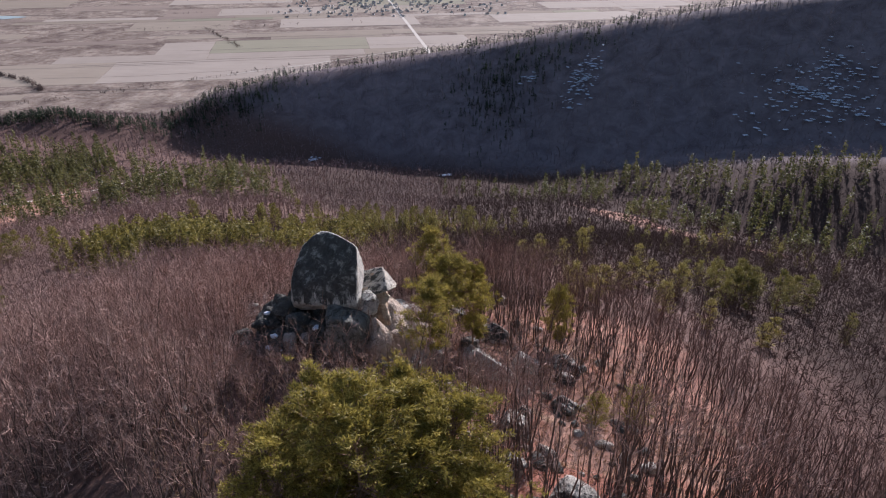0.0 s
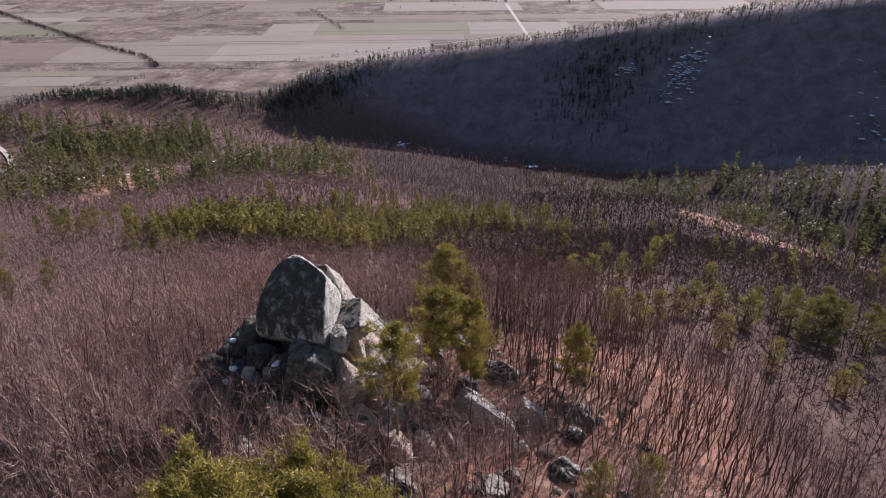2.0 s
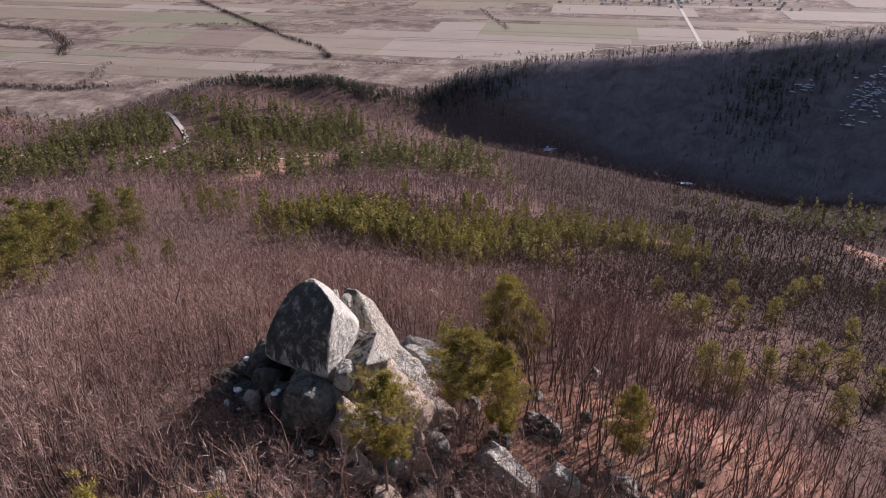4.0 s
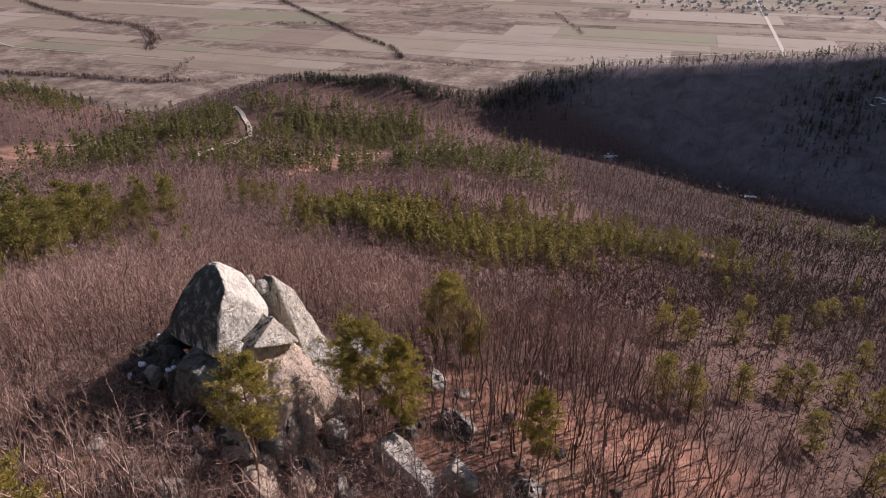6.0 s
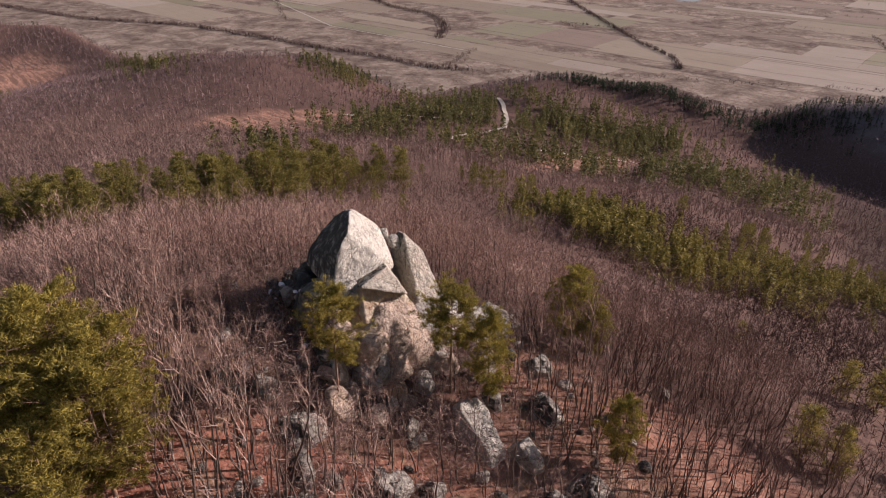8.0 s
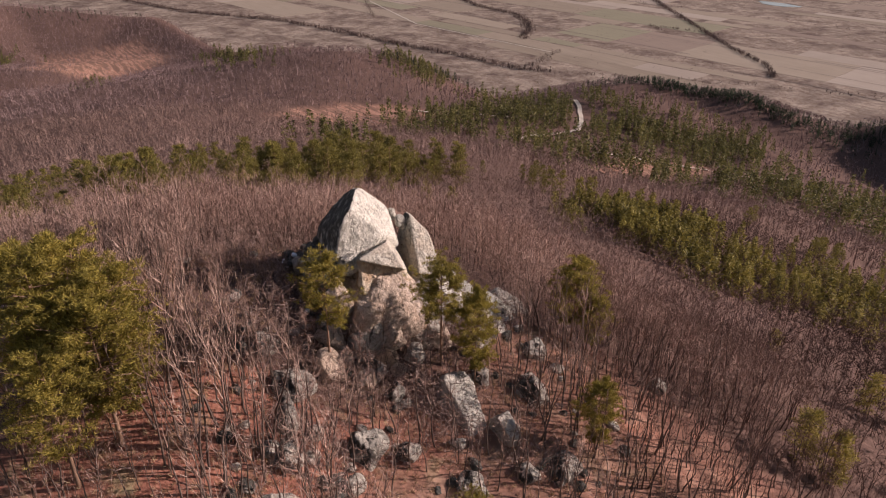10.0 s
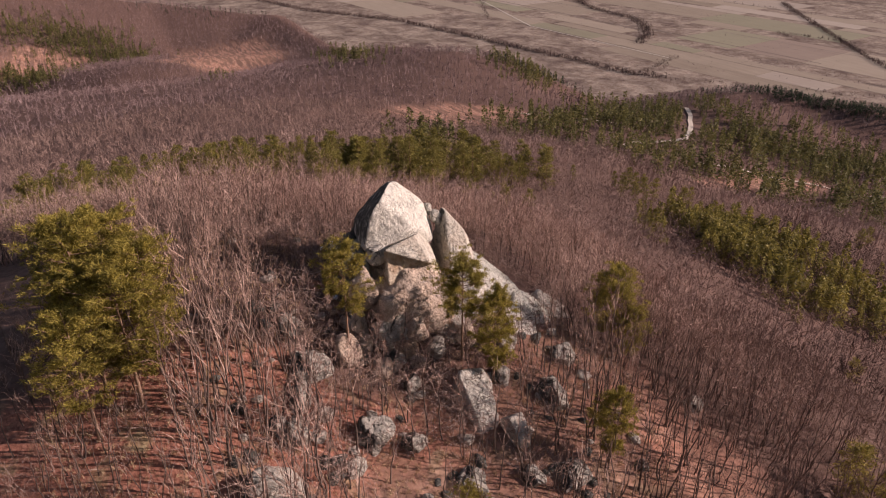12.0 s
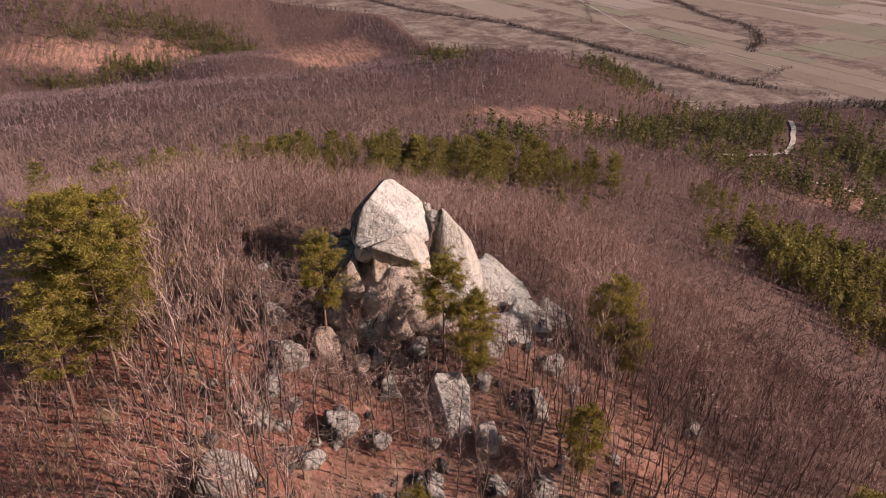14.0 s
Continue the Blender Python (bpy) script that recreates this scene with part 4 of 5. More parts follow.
def scatter_round(rng, spots):
    out = []
    for cx, cy, sx, sy, deg, count in spots:
        c, s = math.cos(radians(deg)), math.sin(radians(deg))
        u, v = rng.normal(0, sx, count), rng.normal(0, sy, count)
        out.append(np.stack([cx + u * c - v * s, cy + u * s + v * c], 1))
    return np.concatenate(out)


def pine_cover(x, y):
    """How densely pines stand at a place, 0 to 1."""
    best = np.zeros(np.shape(x))
    for cx, cy, sx, sy, deg, count, *_ in STANDS + YOUNG + FAR_PINES:
        if count * 40 < sx * sy * 2:
            continue
        c, s = math.cos(radians(deg)), math.sin(radians(deg))
        u, v = ((x - cx) * c + (y - cy) * s) / sx, (-(x - cx) * s + (y - cy) * c) / sy
        best = np.maximum(best, np.exp(-.5 * (u * u + v * v)))
    return best


ROADS = [[(-470, 500), (-434, 472), (-394, 436), (-362, 400), (-344, 350), (-322, 296)], [(-283, 339), (-271, 392), (-249, 442), (-237, 510)], [(-470, 300), (-433, 347), (-400, 380)]]


def road_gap(x, y):
    """Distance to the nearest forest road."""
    best = np.full(np.shape(x), 1e9)
    for line in ROADS:
        for (ax, ay), (bx, by) in zip(line, line[1:]):
            ux, uy = bx - ax, by - ay
            f = np.clip(((x - ax) * ux + (y - ay) * uy) / (ux * ux + uy * uy), 0, 1)
            best = np.minimum(best, np.hypot(x - ax - f * ux, y - ay - f * uy))
    return best


def plant(name, shapes, xy, tall, rng, material, label, category, sink=0.0, vary=.22, sparse=True, low=False):
    """A wood too dense to count, in one mesh."""
    if sparse:
        xy = xy[rng.random(len(xy)) > np.maximum(.96 * cleared(xy[:, 0], xy[:, 1]), .8 * pine_cover(xy[:, 0], xy[:, 1]))]
    xy = xy[road_gap(xy[:, 0], xy[:, 1]) > 8]
    z = height(xy[:, 0], xy[:, 1]) - sink
    which = rng.integers(0, len(shapes), len(xy))
    made = []
    for k, shape in enumerate(shapes):
        p = np.column_stack([xy, z])[which == k]
        size = tall * rng.normal(1, vary, len(p)).clip(.5, 1.6) * (stunted(p[:, 0], p[:, 1]) if low else 1)
        made.append(strewn(shape, p, rng.uniform(0, 2 * np.pi, len(p)), np.stack([size * rng.uniform(.85, 1.25, len(p)), size], 1)))
    ob = new(name, mesh_of(name, *joined(made), material))
    return tagged(ob, label, category, kind="stuff")


rng = np.random.default_rng(33)
YOUNG_AT = scatter_round(rng, YOUNG)
YOUNG_AT = YOUNG_AT[waves(YOUNG_AT[:, 0] / 13, YOUNG_AT[:, 1] / 13) > -.30]
plant("young_pines", [cone_pine(45 + k, 1, 230, .056, .27, .02, .72) for k in range(4)], YOUNG_AT, 7.4, rng, M_YOUNG, "thicket of bright young pines below the knoll", "pine wood", .2, sparse=False)
FAR_AT = scatter_round(rng, FAR_PINES)
FAR_AT = FAR_AT[(waves(FAR_AT[:, 0] / 17, FAR_AT[:, 1] / 17) > -.36) | (FAR_AT[:, 0] < -700)]
plant("pine_wood", [cone_pine(41 + k, 1, 84, .075, .17, .14, .75) for k in range(4)], FAR_AT, 13.0, rng, M_PINEWOOD, "scattered green pine woods on the far spurs", "pine wood", .3, sparse=False)
FIRS = [(-262, 722, 34, 20, 20, 260), (-205, 742, 34, 20, 15, 200), (-456, 632, 26, 9, 38, 190), (-405, 664, 30, 9, 25, 230), (-345, 682, 34, 10, 12, 230), (-660, 425, 26, 12, 70, 120), (92, 722, 30, 34, 0, 190), (70, 670, 24, 28, 0, 90), (150, 735, 50, 14, 0, 90), (-480, 620, 50, 14, 40, 60), (-1470, 140, 26, 70, -20, 90)]
plant("conifer_wood", [cone_pine(51 + k, 1, 56, .085, .19) for k in range(4)], np.concatenate([scatter_round(rng, FIRS), np.column_stack([np.linspace(-300, 560, 260), np.interp(np.linspace(-300, 560, 260), [p[0] for p in MOUNTAIN], [p[1] for p in MOUNTAIN])]) + rng.normal(0, 9, (260, 2))]),
      7.2, rng, M_FIR, "dark conifers along the mountain ridge", "conifer wood", .3, sparse=False)


# ---------------------------------------------------------------- bare oak woods
def sown(rng, step, inner, outer, lo, hi, hub_at=(0.0, -8.0)):
    """Jittered places, step metres apart, in a ring sector round the knoll."""
    g = np.arange(-outer, outer, step)
    x, y = np.meshgrid(g, g)
    x, y = x.ravel() + rng.uniform(-.5, .5, x.size) * step, y.ravel() + rng.uniform(-.5, .5, y.size) * step
    r, a = np.hypot(x, y), np.degrees(np.arctan2(y, x))
    a = np.where(a < -120, a + 360, a)
    keep = (r > inner) & (r < outer) & (a > lo) & (a < hi)
    return np.stack([x[keep] + hub_at[0], y[keep] + hub_at[1]], 1)


ROCKS = np.array([[ob.location.x, ob.location.y, .8 * max(v.co.xy.length for v in ob.data.vertices)] for ob in scene.objects
                  if ob.type == "MESH" and ob.name.split(".")[0] in ("crown_boulder", "leaning_boulder", "stained_block", "buttress", "front_block", "dark_boulder", "apron_slab", "lower_boulder", "leaning_slab", "fallen_block")])


def stunted(x, y):
    """How tall the wood grows: low and brushy close round the outcrop."""
    return .34 + .66 * ease((np.hypot(x - 1, (y + 3) * .9) - 8) / 9) + .38 * ease((-y - 10) / 5) * ease((x + 3) / 6) * ease((y + 25) / 5) - .35 * ease((-y - 21) / 4) * ease((x - 9) / 5)


def off_rocks(xy, close=1.0):
    d = np.hypot(xy[:, None, 0] - ROCKS[None, :, 0], xy[:, None, 1] - ROCKS[None, :, 1]) - close * ROCKS[None, :, 2]
    return xy[d.min(1) > 0]


rng = np.random.default_rng(7)
OAKS = []
for k in range(8):
    stem, crown = bare_tree(200 + k, 8.6, 13, (1, 1, 2, 3)[k % 4])
    OAKS.append(([mesh_of("stem", *one, M_BARK, True) for one in stem], mesh_of("crown", *crown, M_TWIG)))
POLES = []
for k in range(6):
    stem, crown = bare_tree(250 + k, 8.4, 8, (1, 1, 2)[k % 3], 2, 2, .58)
    POLES.append(([mesh_of("stem", *one, M_BARK, True) for one in stem], mesh_of("crown", *crown, M_TWIG)))
near = off_rocks(sown(rng, 1.42, 0, 27, -120, 240, (11, -7)))
near = near[rng.random(len(near)) > (.55 - .25 * ease((-near[:, 1] - 5) / 4)) * open_floor(near[:, 0], near[:, 1])]
near = near[rng.permutation(len(near))]
by_rock = np.array([(6.6 + 3.6 * ((k * .618) % 1), -6 + 12.5 * (k / 13)) for k in range(13)])
for x, y in np.concatenate([near[:300], by_rock]):
    s = rng.uniform(.62, 1.2) * max(float(stunted(x, y)), .62 if x > 6.4 and abs(y) < 7 else 0)
    ob = empty_at("bare_oak", Matrix.LocRotScale((x, y, float(height(x, y))), Euler((rng.normal(0, .04), rng.normal(0, .04), rng.uniform(0, 6.3))), (s, s, s)),
                  "slender leafless oak sapling with dark bark", "bare tree", "oaks on the knoll")
    stem, crown = POLES[rng.integers(0, 6)] if open_floor(x, y) > .5 else OAKS[rng.integers(0, 8)]
    for one in stem:
        part("stem", one, ob)
    tagged(part("crown", crown, ob), kind="stuff")
THIN, THIN_STEM = [], []
for k in range(6):
    stem, crown = bare_tree(300 + k, 6.4, 7, (1, 2, 1)[k % 3], 4, 2)
    THIN.append((crown[0] / 6.4, crown[1]))
    v, f = joined(stem)
    THIN_STEM.append((v / 6.4, f))
POLE_CROWN, POLE_STEM = [], []
for k in range(6):
    stem, crown = bare_tree(350 + k, 6.8, 6, (1, 1, 2)[k % 3], 2, 2, .58)
    POLE_CROWN.append((crown[0] / 6.4, crown[1]))
    v, f = joined(stem)
    POLE_STEM.append((v / 6.4, f))
rest = near[300:]
bare_floor = open_floor(rest[:, 0], rest[:, 1]) > .5
wide = off_rocks(sown(rng, 2.1, 0, 60, -75, 222))
wide = wide[np.hypot(wide[:, 0] - 11, wide[:, 1] + 7) > 27]
dim_side = wide[:, 0] * .9 + wide[:, 1] * .4 > 14


def coppice(xy, crowns, stems, seed, material, label, tall=6.6):
    ob = plant("oak_coppice", crowns, xy, tall, np.random.default_rng(seed), material, label, "bare woods", low=True)
    wood = plant("stemwood", stems, xy, tall, np.random.default_rng(seed), M_BARK, "", "", low=True)
    wood.parent = ob


coppice(np.concatenate([rest[~bare_floor], wide[~dim_side]]), THIN, THIN_STEM, 64, M_TWIG, "dense leafless oak coppice on the knoll")
# stands on this side take the twig colour darkened for dim light
coppice(wide[dim_side], THIN, THIN_STEM, 65, M_DIMTWIG, "purple-brown leafless oak coppice below the boulders")
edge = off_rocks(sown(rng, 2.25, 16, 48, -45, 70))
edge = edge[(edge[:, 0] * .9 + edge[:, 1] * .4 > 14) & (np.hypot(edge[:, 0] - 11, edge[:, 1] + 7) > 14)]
coppice(edge, POLE_CROWN, POLE_STEM, 67, M_DIMTWIG, "close-set bare oak stems on the open slope")
coppice(rest[bare_floor], POLE_CROWN, POLE_STEM, 66, M_TWIG, "slim bare oak stems over open leaf litter", 7.2)
BUSH = [broom(500 + k, 1, 54, .013, .8, .15) for k in range(4)]
brush = off_rocks(sown(rng, .98, 0, 34, -75, 222), .75)
brush = brush[rng.random(len(brush)) > .86 * open_floor(brush[:, 0], brush[:, 1])]
skirt = np.concatenate([np.array([x, y]) + rng.normal(0, 1, (12, 2)) * [a * .95, b * .95] for x, y, a, b, c, up in LOWER] + [np.array([13.2, .6]) + rng.normal(0, 1.0, (16, 2)), np.array([17.6, 3.4]) + rng.normal(0, .8, (8, 2)), np.array([14.5, -.3]) + rng.normal(0, .9, (26, 2)), np.array([16.6, .2]) + rng.normal(0, .8, (22, 2))])
brush = np.concatenate([brush, skirt])
tall_brush = np.concatenate([np.array(c) + rng.normal(0, 1.1, (5, 2)) for c in ((7.2, 0), (7.2, 3), (6.0, -4.6), (8.6, 1), (7.6, 5.6), (6.8, -2), (8.6, 7.6), (6.6, 4.6), (9.4, 10))])
plant("rock_brush", [broom(520 + k, 1, 60, .007, .55, .2) for k in range(4)], tall_brush, 3.6, rng, M_TWIG, "tall bare brushwood growing against the outcrop", "brushwood", 0, .25, False)
plant("thicket", BUSH, brush, 2.4, rng, M_BRUSH, "low thicket of bare brushwood under the oaks", "brushwood", 0, .35)
MIDWOOD = [broom(400 + k, 1, 32, .0125, .36) for k in range(6)]
plant("oak_wood", MIDWOOD, sown(rng, 2.75, 60, 270, 118.5, 203), 6.2, rng, M_WOODS, "purple-brown leafless oak woods on the slopes", "bare woods")
knoll = off_rocks(sown(rng, 1.75, 0, 62, 60, 222))
knoll = knoll[open_floor(knoll[:, 0], knoll[:, 1]) < .2]
HAZE = [broom(420 + k, 1, 110, .0055, .34, .30) for k in range(6)]
brow = knoll[:, 1] + .25 * knoll[:, 0] + 5 * waves(knoll[:, 0] / 6, knoll[:, 1] / 6) > 46
plant("oak_underwood", HAZE, knoll[~brow], 6.4, rng, M_TWIG, "hazy rounded crowns of leafless oaks on the knoll", "bare woods", low=True)
# trees like the knoll's, with dimmer light put into their colour
plant("hornbeam_underwood", HAZE, knoll[brow], 6.2, rng, M_DIMTWIG, "reddish leafless trees below the knoll, toned down for dim light", "bare woods", low=True)
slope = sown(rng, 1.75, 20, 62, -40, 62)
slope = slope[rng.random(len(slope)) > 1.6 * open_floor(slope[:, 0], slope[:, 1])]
plant("hornbeam_scrub", [broom(430 + k, 1, 32, .0085, .42, .3) for k in range(6)], slope, 4.2, rng, M_DIMTWIG, "dense reddish leafless scrub below the boulders", "bare woods")
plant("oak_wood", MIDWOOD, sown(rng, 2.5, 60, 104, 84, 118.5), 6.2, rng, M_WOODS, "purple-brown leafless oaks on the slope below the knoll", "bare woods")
plant("hornbeam_wood", MIDWOOD, np.concatenate([sown(rng, 2.5, 60, 270, 5, 84), sown(rng, 2.5, 104, 270, 84, 118.5)]), 6.2, rng, M_DIMWOODS, "dense leafless woods below the knoll, coloured for dim light", "bare woods")
FARWOOD = [broom(450 + k, 1, 20, .026, .40) for k in range(6)]
far_xy = sown(rng, 4.6, 270, 560, 25, 205)
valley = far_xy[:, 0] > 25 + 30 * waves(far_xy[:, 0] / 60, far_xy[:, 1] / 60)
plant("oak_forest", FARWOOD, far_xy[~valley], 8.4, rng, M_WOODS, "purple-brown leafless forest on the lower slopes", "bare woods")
hazy_foot = far_xy[:, 1] + .5 * far_xy[:, 0] > 615
# valley shade is put into the tree colour here
plant("valley_forest", FARWOOD, far_xy[valley & ~hazy_foot], 8.4, rng, M_DIMWOODS, "leafless forest in the valley below the mountain, darkened for shade", "bare woods")
plant("mountain_forest", FARWOOD, far_xy[valley & hazy_foot], 8.4, rng, M_HAZEWOODS, "leafless forest at the foot of the shaded mountain, greyed for haze", "bare woods")
DISTANT = [broom(470 + k, 1, 16, .060, .50, .4) for k in range(6)]
far_xy = sown(rng, 7.0, 560, 1650, 45, 203)
far_r, far_a = np.hypot(far_xy[:, 0], far_xy[:, 1]), np.degrees(np.arctan2(far_xy[:, 1], far_xy[:, 0])) % 360
far_xy = far_xy[far_r < np.interp(far_a, [45, 118, 150, 165, 175, 203], [880, 900, 980, 1300, 1600, 1600])]
far_xy = far_xy[height(far_xy[:, 0], far_xy[:, 1]) > PLAIN + 25]
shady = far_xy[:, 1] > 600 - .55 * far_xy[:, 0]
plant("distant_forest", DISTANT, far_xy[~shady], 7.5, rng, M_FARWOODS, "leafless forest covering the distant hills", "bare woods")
plant("mountain_forest", DISTANT, far_xy[shady], 7.5, rng, M_HAZEWOODS, "leafless forest on the shaded mountain, greyed for haze", "bare woods")

# ---------------------------------------------------------------- dry grass and fallen leaves by the boulders
rng = np.random.default_rng(9)
tuft = blades(rng.normal(0, .10, (9, 3)) * [1, 1, 0], rng.normal(0, .22, (9, 3)) * [1, 1, 0] + np.c_[np.zeros((9, 2)), rng.uniform(.25, .6, 9)], np.full(9, .035), rng)
plant("dry_grass", [tuft], off_rocks(sown(rng, .62, 0, 27, -120, 240, (13, -6))), 1.0, rng, M_DRYGRASS, "dry straw and russet grass in the litter", "grass", 0, .3, False)

# ---------------------------------------------------------------- snow on the shaded mountain
rng = np.random.default_rng(15)
SNOWY = [(-115, 646, 3, 3, 0, 14), (23, 584, 3, 2, 0, 10), (114, 709, 7, 4, 0, 16), (168, 684, 7, 20, -25, 150), (350, 567, 26, 28, 0, 170), (385, 592, 16, 20, 0, 80), (360, 560, 2, 30, 30, 80)]
disc = (np.r_[np.stack([np.cos(np.arange(9) * .7) * (1 + .25 * np.sin(np.arange(9) * 2.9)), np.sin(np.arange(9) * .7) * (.7 + .2 * np.cos(np.arange(9) * 1.7)), np.zeros(9)], 1), [[0, 0, .12]]],
        np.stack([np.arange(9), (np.arange(9) + 1) % 9, np.full(9, 9)], 1))
plant("snow_field", [disc], scatter_round(rng, SNOWY), 1.9, rng, M_SNOW, "broken snow patches lying in the shaded forest", "snow", -1.4, .45, False)


# ---------------------------------------------------------------- roads and tracks
def strip(name, line, wide, material, label, category, lift=.35):
    pts = []
    for (ax, ay), (bx, by) in zip(line, line[1:]):
        n = max(2, int(math.hypot(bx - ax, by - ay) / 9))
        pts += [(ax + (bx - ax) * k / n, ay + (by - ay) * k / n) for k in range(n)]
    p = np.array(pts + [line[-1]], float)
    p[1:-1] += 1.2 * np.stack([waves(p[1:-1, 0] / 9, p[1:-1, 1] / 9), waves(p[1:-1, 1] / 8, p[1:-1, 0] / 8)], 1)
    t = np.gradient(p, axis=0)
    t /= np.linalg.norm(t, axis=1)[:, None]
    s = np.stack([-t[:, 1], t[:, 0]], 1) * wide / 2
    rows = [p - s, p - s * .1, p + s]
    verts = np.concatenate([np.column_stack([q, height(q[:, 0], q[:, 1]) + lift]) for q in rows])
    n = len(p)
    k = np.arange(n - 1)
    faces = np.concatenate([np.stack([k + a * n, k + 1 + a * n, k + 1 + (a + 1) * n, k + (a + 1) * n], 1) for a in (0, 1)])
    return tagged(new(name, mesh_of(name, verts, faces, material, True)), label, category, kind="structure")


strip("dirt_road", ROADS[0], 4.2, M_GRAVEL, "pale dirt road bending over the wooded spur", "road", .8)
strip("forest_track", ROADS[1], 3.4, M_GRAVEL, "pale forest track through the pines", "road", .8)
strip("forest_track", ROADS[2], 4.5, M_GRAVEL, "pale forest track on the spur", "road", .8)
strip("country_road", [(6, 2150), (-9, 2262), (-90, 2777), (-184, 3350), (-240, 3800)], 11, M_GRAVEL, "straight pale road running to the village", "road", .9)
strip("field_road", [(-548, 1873), (-340, 2010), (-9, 2262)], 5, M_GRAVEL, "pale field road at the foot of the hills", "road", .9)
strip("field_road", [(-184, 3200), (130, 3100), (420, 3350)], 7, M_GRAVEL, "pale road at the edge of the village", "road", .9)
strip("field_road", [(-2900, 1500), (-2100, 1330), (-1500, 1420)], 5, M_GRAVEL, "pale field road across dry grass", "road", .9)

# ---------------------------------------------------------------- fields on the plain
rng = np.random.default_rng(77)
cu, su = math.cos(radians(9)), math.sin(radians(9))


def flat_here(x, y):
    return bool(np.all(height(np.array(x), np.array(y)) < PLAIN + .05))


v = 900.0
while v < 4300:
    deep = rng.choice([60, 90, 140, 200, 260])
    u = -4200.0 + rng.uniform(0, 200)
    while u < 1500:
        long = rng.uniform(140, 620)
        g = .8
        corners = [(u + g, v + g), (u + long - g, v + g + rng.normal(0, 5)), (u + long - g, v + deep - g), (u + g, v + deep - g + rng.normal(0, 5))]
        xy = [(a * cu - b * su, a * su + b * cu) for a, b in corners]
        grid_x = [xy[0][0] + (xy[1][0] - xy[0][0]) * f for f in (0, .25, .5, .75, 1)] + [xy[3][0] + (xy[2][0] - xy[3][0]) * f for f in (0, .25, .5, .75, 1)]
        grid_y = [xy[0][1] + (xy[1][1] - xy[0][1]) * f for f in (0, .25, .5, .75, 1)] + [xy[3][1] + (xy[2][1] - xy[3][1]) * f for f in (0, .25, .5, .75, 1)]
        foot = np.interp(xy[0][0], [-3300, -2400, -1808, -1326, -960, -380, 0], [620, 1020, 1170, 1320, 1640, 2040, 2200])
        if rng.random() < .6 and flat_here(grid_x, grid_y) and xy[0][1] > foot and math.hypot(*xy[0]) < 4700:
            kind = rng.choice(4, p=[.46, .28, .14, .12])
            bmesh_v = [(x, y, PLAIN + .35) for x, y in xy] + [(x, y, PLAIN - .4) for x, y in xy]
            faces = [(0, 1, 2, 3), (4, 5, 1, 0), (5, 6, 2, 1), (6, 7, 3, 2), (7, 4, 0, 3)]
            ob = new("field", mesh_of("field", bmesh_v, faces, (M_DRY, M_PALE, M_GREEN, M_PLOUGH)[kind]))
            tagged(ob, ("dry beige grass field", "pale stubble field", "dull green winter crop field", "brown ploughed field")[kind] + " on the flat plain", "field", "fields of the plain", "structure")
        u += long
    v += deep

for k in range(26):
    v, u, long = rng.uniform(1250, 3300), rng.uniform(-3300, 300), rng.uniform(350, 1300)
    line = [(a * cu - (v + b) * su, a * su + (v + b) * cu) for a, b in ((u, 0), (u + long * .5, rng.normal(0, 8)), (u + long, rng.normal(0, 14)))]
    if flat_here([p[0] for p in line], [p[1] for p in line]):
        strip("field_boundary", line, rng.uniform(3, 7), M_DITCH, "thin dark line of weeds and ditch between fields", "field boundary", .6)

# ---------------------------------------------------------------- hedgerows and streamside trees on the plain
rng = np.random.default_rng(88)
HEDGE = [broom(600 + k, 1, 13, .14, .6, .2) for k in range(4)]


def hedgerow(line, step, spread, tall, label):
    spots = []
    for (ax, ay), (bx, by) in zip(line, line[1:]):
        n = max(1, int(math.hypot(bx - ax, by - ay) / step))
        f = rng.uniform(0, 1, n)
        spots.append(np.stack([ax + (bx - ax) * f, ay + (by - ay) * f], 1) + rng.normal(0, spread, (n, 2)))
    plant("hedgerow", HEDGE, np.concatenate(spots), tall, rng, M_SCRUB, label, "hedgerow", 0, .4, False)


hedgerow([(-3300, 560), (-2770, 720), (-2400, 960), (-2080, 1040), (-1808, 1110), (-1602, 1166), (-1400, 1200), (-1326, 1253)], 1.0, 9, 8.5, "dark band of bare trees along a stream")
hedgerow([(-1326, 1253), (-1150, 1400), (-960, 1580), (-780, 1700), (-550, 1870), (-380, 1990)], 4.5, 10, 6, "broken row of bare bushes at the foot of the hills")
hedgerow([(-1513, 1453), (-1424, 1317), (-1392, 1223)], 2.0, 9, 6, "bare trees along a side stream")
hedgerow([(-2950, 1960), (-2690, 1866), (-2330, 1756), (-2080, 1750), (-1950, 1700), (-1800, 1595), (-1695, 1467)], 1.3, 9, 8.5, "winding line of bare trees along a brook")
hedgerow([(-2100, 2540), (-1858, 2360), (-1507, 2109), (-1233, 1913), (-1055, 1812), (-959, 1700)], 1.4, 5, 8, "straight row of bare trees between fields")
hedgerow([(-3127, 1656), (-2700, 1458), (-2274, 1259)], 4, 6, 6, "thin row of bare trees between fields")
hedgerow([(-819, 2614), (-700, 2420), (-602, 2254)], 2.5, 6, 6, "short row of bare trees between fields")
hedgerow([(-1390, 2080), (-1640, 2010), (-1540, 1960)], 3, 6, 6, "angled row of bare bushes between fields")
hedgerow([(-2600, 2300), (-1900, 2420), (-1200, 2560), (-500, 2700)], 12, 9, 6, "scattered bare bushes along a field boundary")
hedgerow([(-1500, 2900), (-900, 2980), (-300, 3050)], 12, 12, 6, "scattered bare bushes along a field boundary")
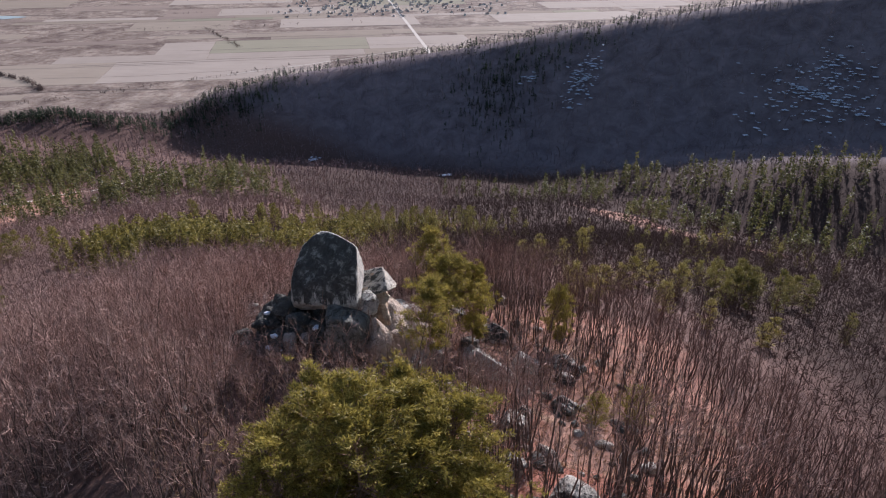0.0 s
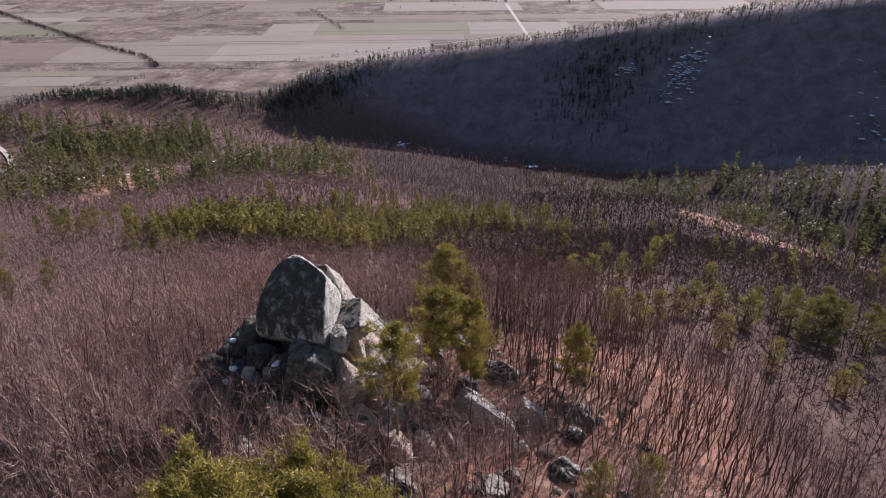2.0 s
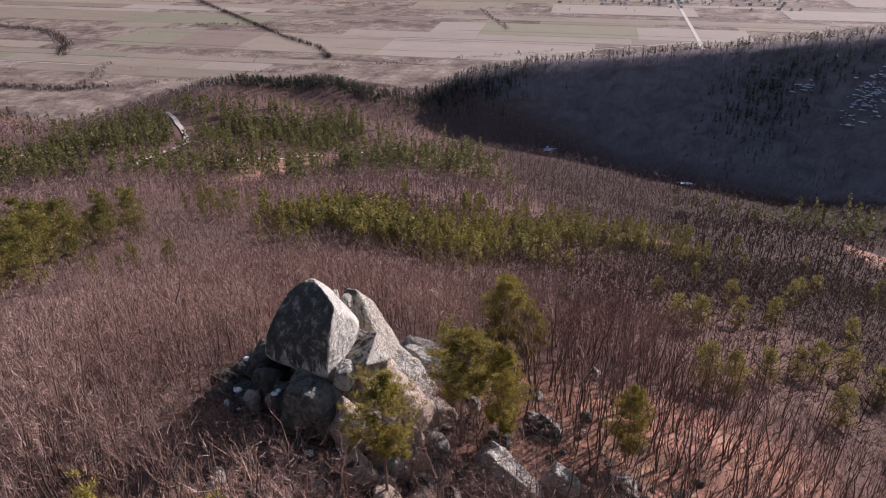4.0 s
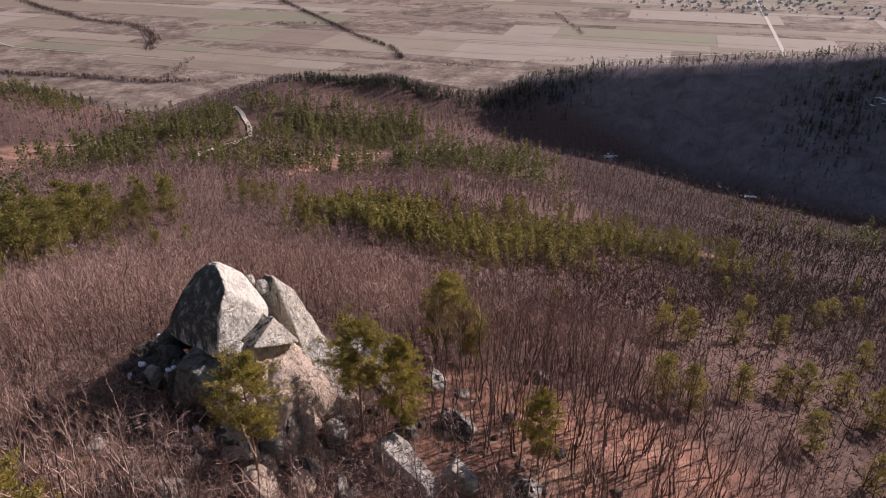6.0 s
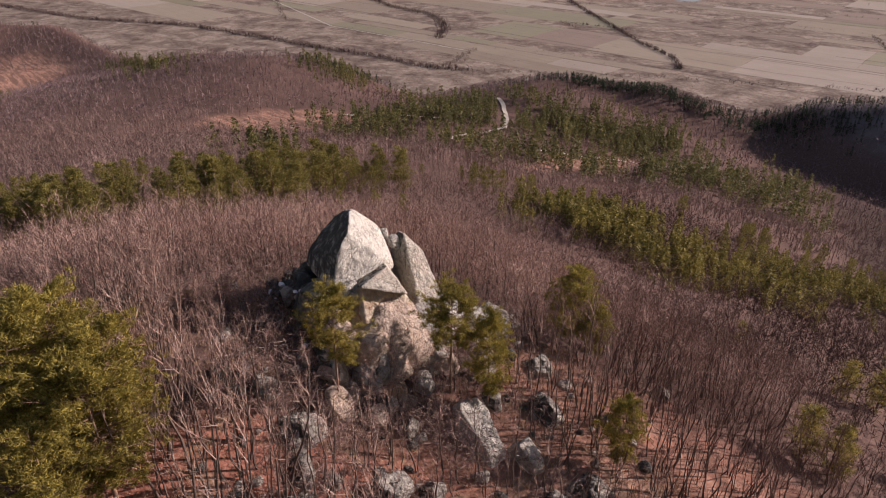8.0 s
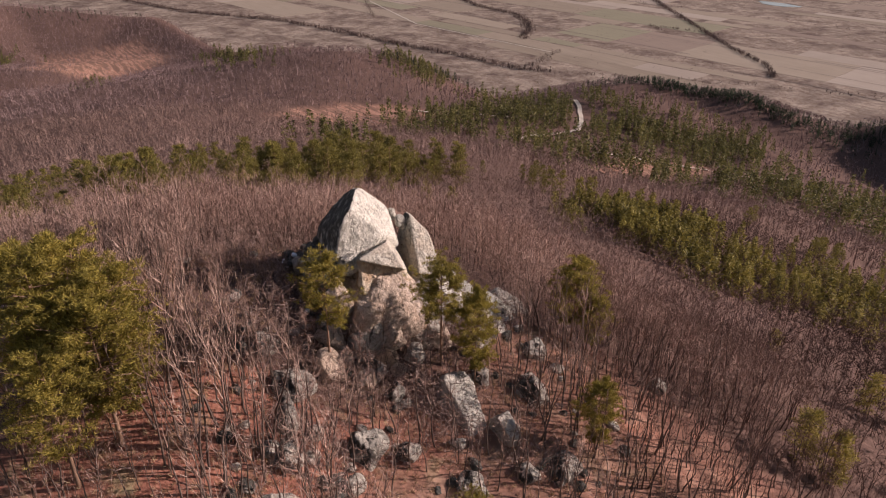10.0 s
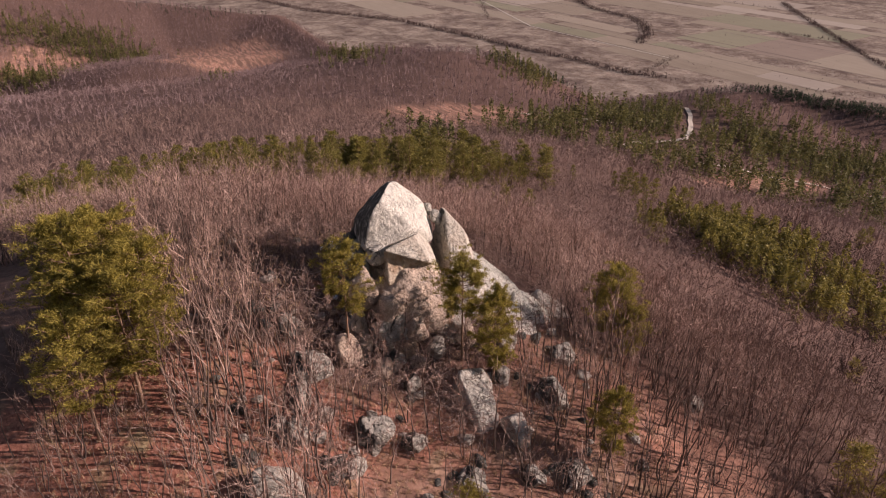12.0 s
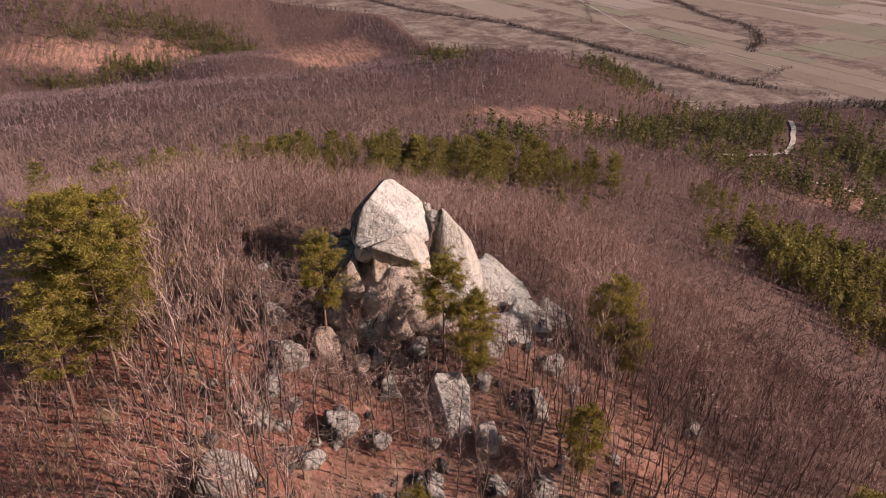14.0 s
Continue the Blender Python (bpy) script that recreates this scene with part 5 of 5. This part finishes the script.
orchard = np.stack(np.meshgrid(np.arange(0, 260, 17), np.arange(0, 90, 15)), -1).reshape(-1, 2) @ np.array([[.93, .36], [-.36, .93]]) + [-1360, 1560]
plant("orchard", HEDGE, orchard + rng.normal(0, 1.5, orchard.shape), 4.0, rng, M_SCRUB, "rows of small bare fruit trees", "orchard", 0, .2, False)
scrub = rng.uniform([-2600, 1000], [-300, 2200], (5200, 2))
scrub = scrub[(height(scrub[:, 0], scrub[:, 1]) < PLAIN + 12) & (scrub[:, 1] < -.62 * scrub[:, 0] + 1050)]
scrub = scrub[waves(scrub[:, 0] / 45, scrub[:, 1] / 45) > .05]
plant("heath_scrub", HEDGE, scrub, 3.0, rng, M_SCRUB, "low scrub dotted over the heath at the foot of the hills", "scrub", 0, .4, False)

lake = new("lake", mesh_of("lake", [(-1690 + 90 * math.cos(a) * (1 + .2 * math.sin(3 * a)), 2850 + 45 * math.sin(a), PLAIN + .8) for a in np.linspace(0, 6.28, 25)[:-1]] + [(-1690, 2850, PLAIN + .8)],
           [(k, (k + 1) % 24, 24) for k in range(24)], M_WATER))
tagged(lake, "small pale lake among the fields", "lake", kind="structure")

# ---------------------------------------------------------------- the village
rng = np.random.default_rng(99)


def house_meshes(wide, long, tall):
    w, l, e = wide / 2, long / 2, .5
    walls = mesh_of("wall", [(-w, -l, 0), (w, -l, 0), (w, l, 0), (-w, l, 0), (-w, -l, tall), (w, -l, tall), (w, l, tall), (-w, l, tall), (0, -l, tall + w * .6), (0, l, tall + w * .6)],
                    [(0, 1, 5), (0, 5, 4), (1, 2, 6), (1, 6, 5), (2, 3, 7), (2, 7, 6), (3, 0, 4), (3, 4, 7), (4, 5, 8), (6, 7, 9)], M_WALL)
    k = (w + e) * .6 - .05
    roof = mesh_of("roof", [(-w - e, -l - e, tall - e * .6), (0, -l - e, tall + k), (0, l + e, tall + k), (-w - e, l + e, tall - e * .6), (w + e, -l - e, tall - e * .6), (w + e, l + e, tall - e * .6),
                            (-w - e, -l - e, tall - e * .6 + .25), (0, -l - e, tall + k + .25), (0, l + e, tall + k + .25), (-w - e, l + e, tall - e * .6 + .25), (w + e, -l - e, tall - e * .6 + .25), (w + e, l + e, tall - e * .6 + .25)],
                   [(0, 3, 2, 1), (1, 2, 5, 4), (6, 7, 8, 9), (7, 10, 11, 8), (0, 6, 9, 3), (4, 5, 11, 10), (0, 1, 7, 6), (1, 4, 10, 7), (3, 9, 8, 2), (2, 8, 11, 5)], M_ROOF)
    return walls, roof


HOUSES = [house_meshes(8, 11, 5.5), house_meshes(9, 14, 3.6), house_meshes(7, 8, 6)]
count = 0
while count < 190:
    x, y = rng.uniform(-640, 330), rng.uniform(2860, 3450)
    if abs(x + 184 + (y - 3350) * -.163) < 16 or rng.random() > math.exp(-((x + 200) / 330) ** 2 - ((y - 3180) / 240) ** 2) + .05:
        continue
    turn = radians(9) + rng.choice([0, math.pi / 2]) + rng.normal(0, .12)
    ob = empty_at("house", pose(x, y, PLAIN, 0, 0, math.degrees(turn)), "small village house with plastered walls and a tiled roof", "house", "village houses")
    walls, roof = HOUSES[rng.integers(0, 3)]
    part("wall", walls, ob)
    part("roof", roof, ob)
    count += 1
trees = rng.normal([-180, 3170], [300, 200], (240, 2))
plant("village_trees", HEDGE, trees[height(trees[:, 0], trees[:, 1]) < PLAIN + 1], 6.5, rng, M_SCRUB, "bare garden trees between the village houses", "trees", 0, .35, False)
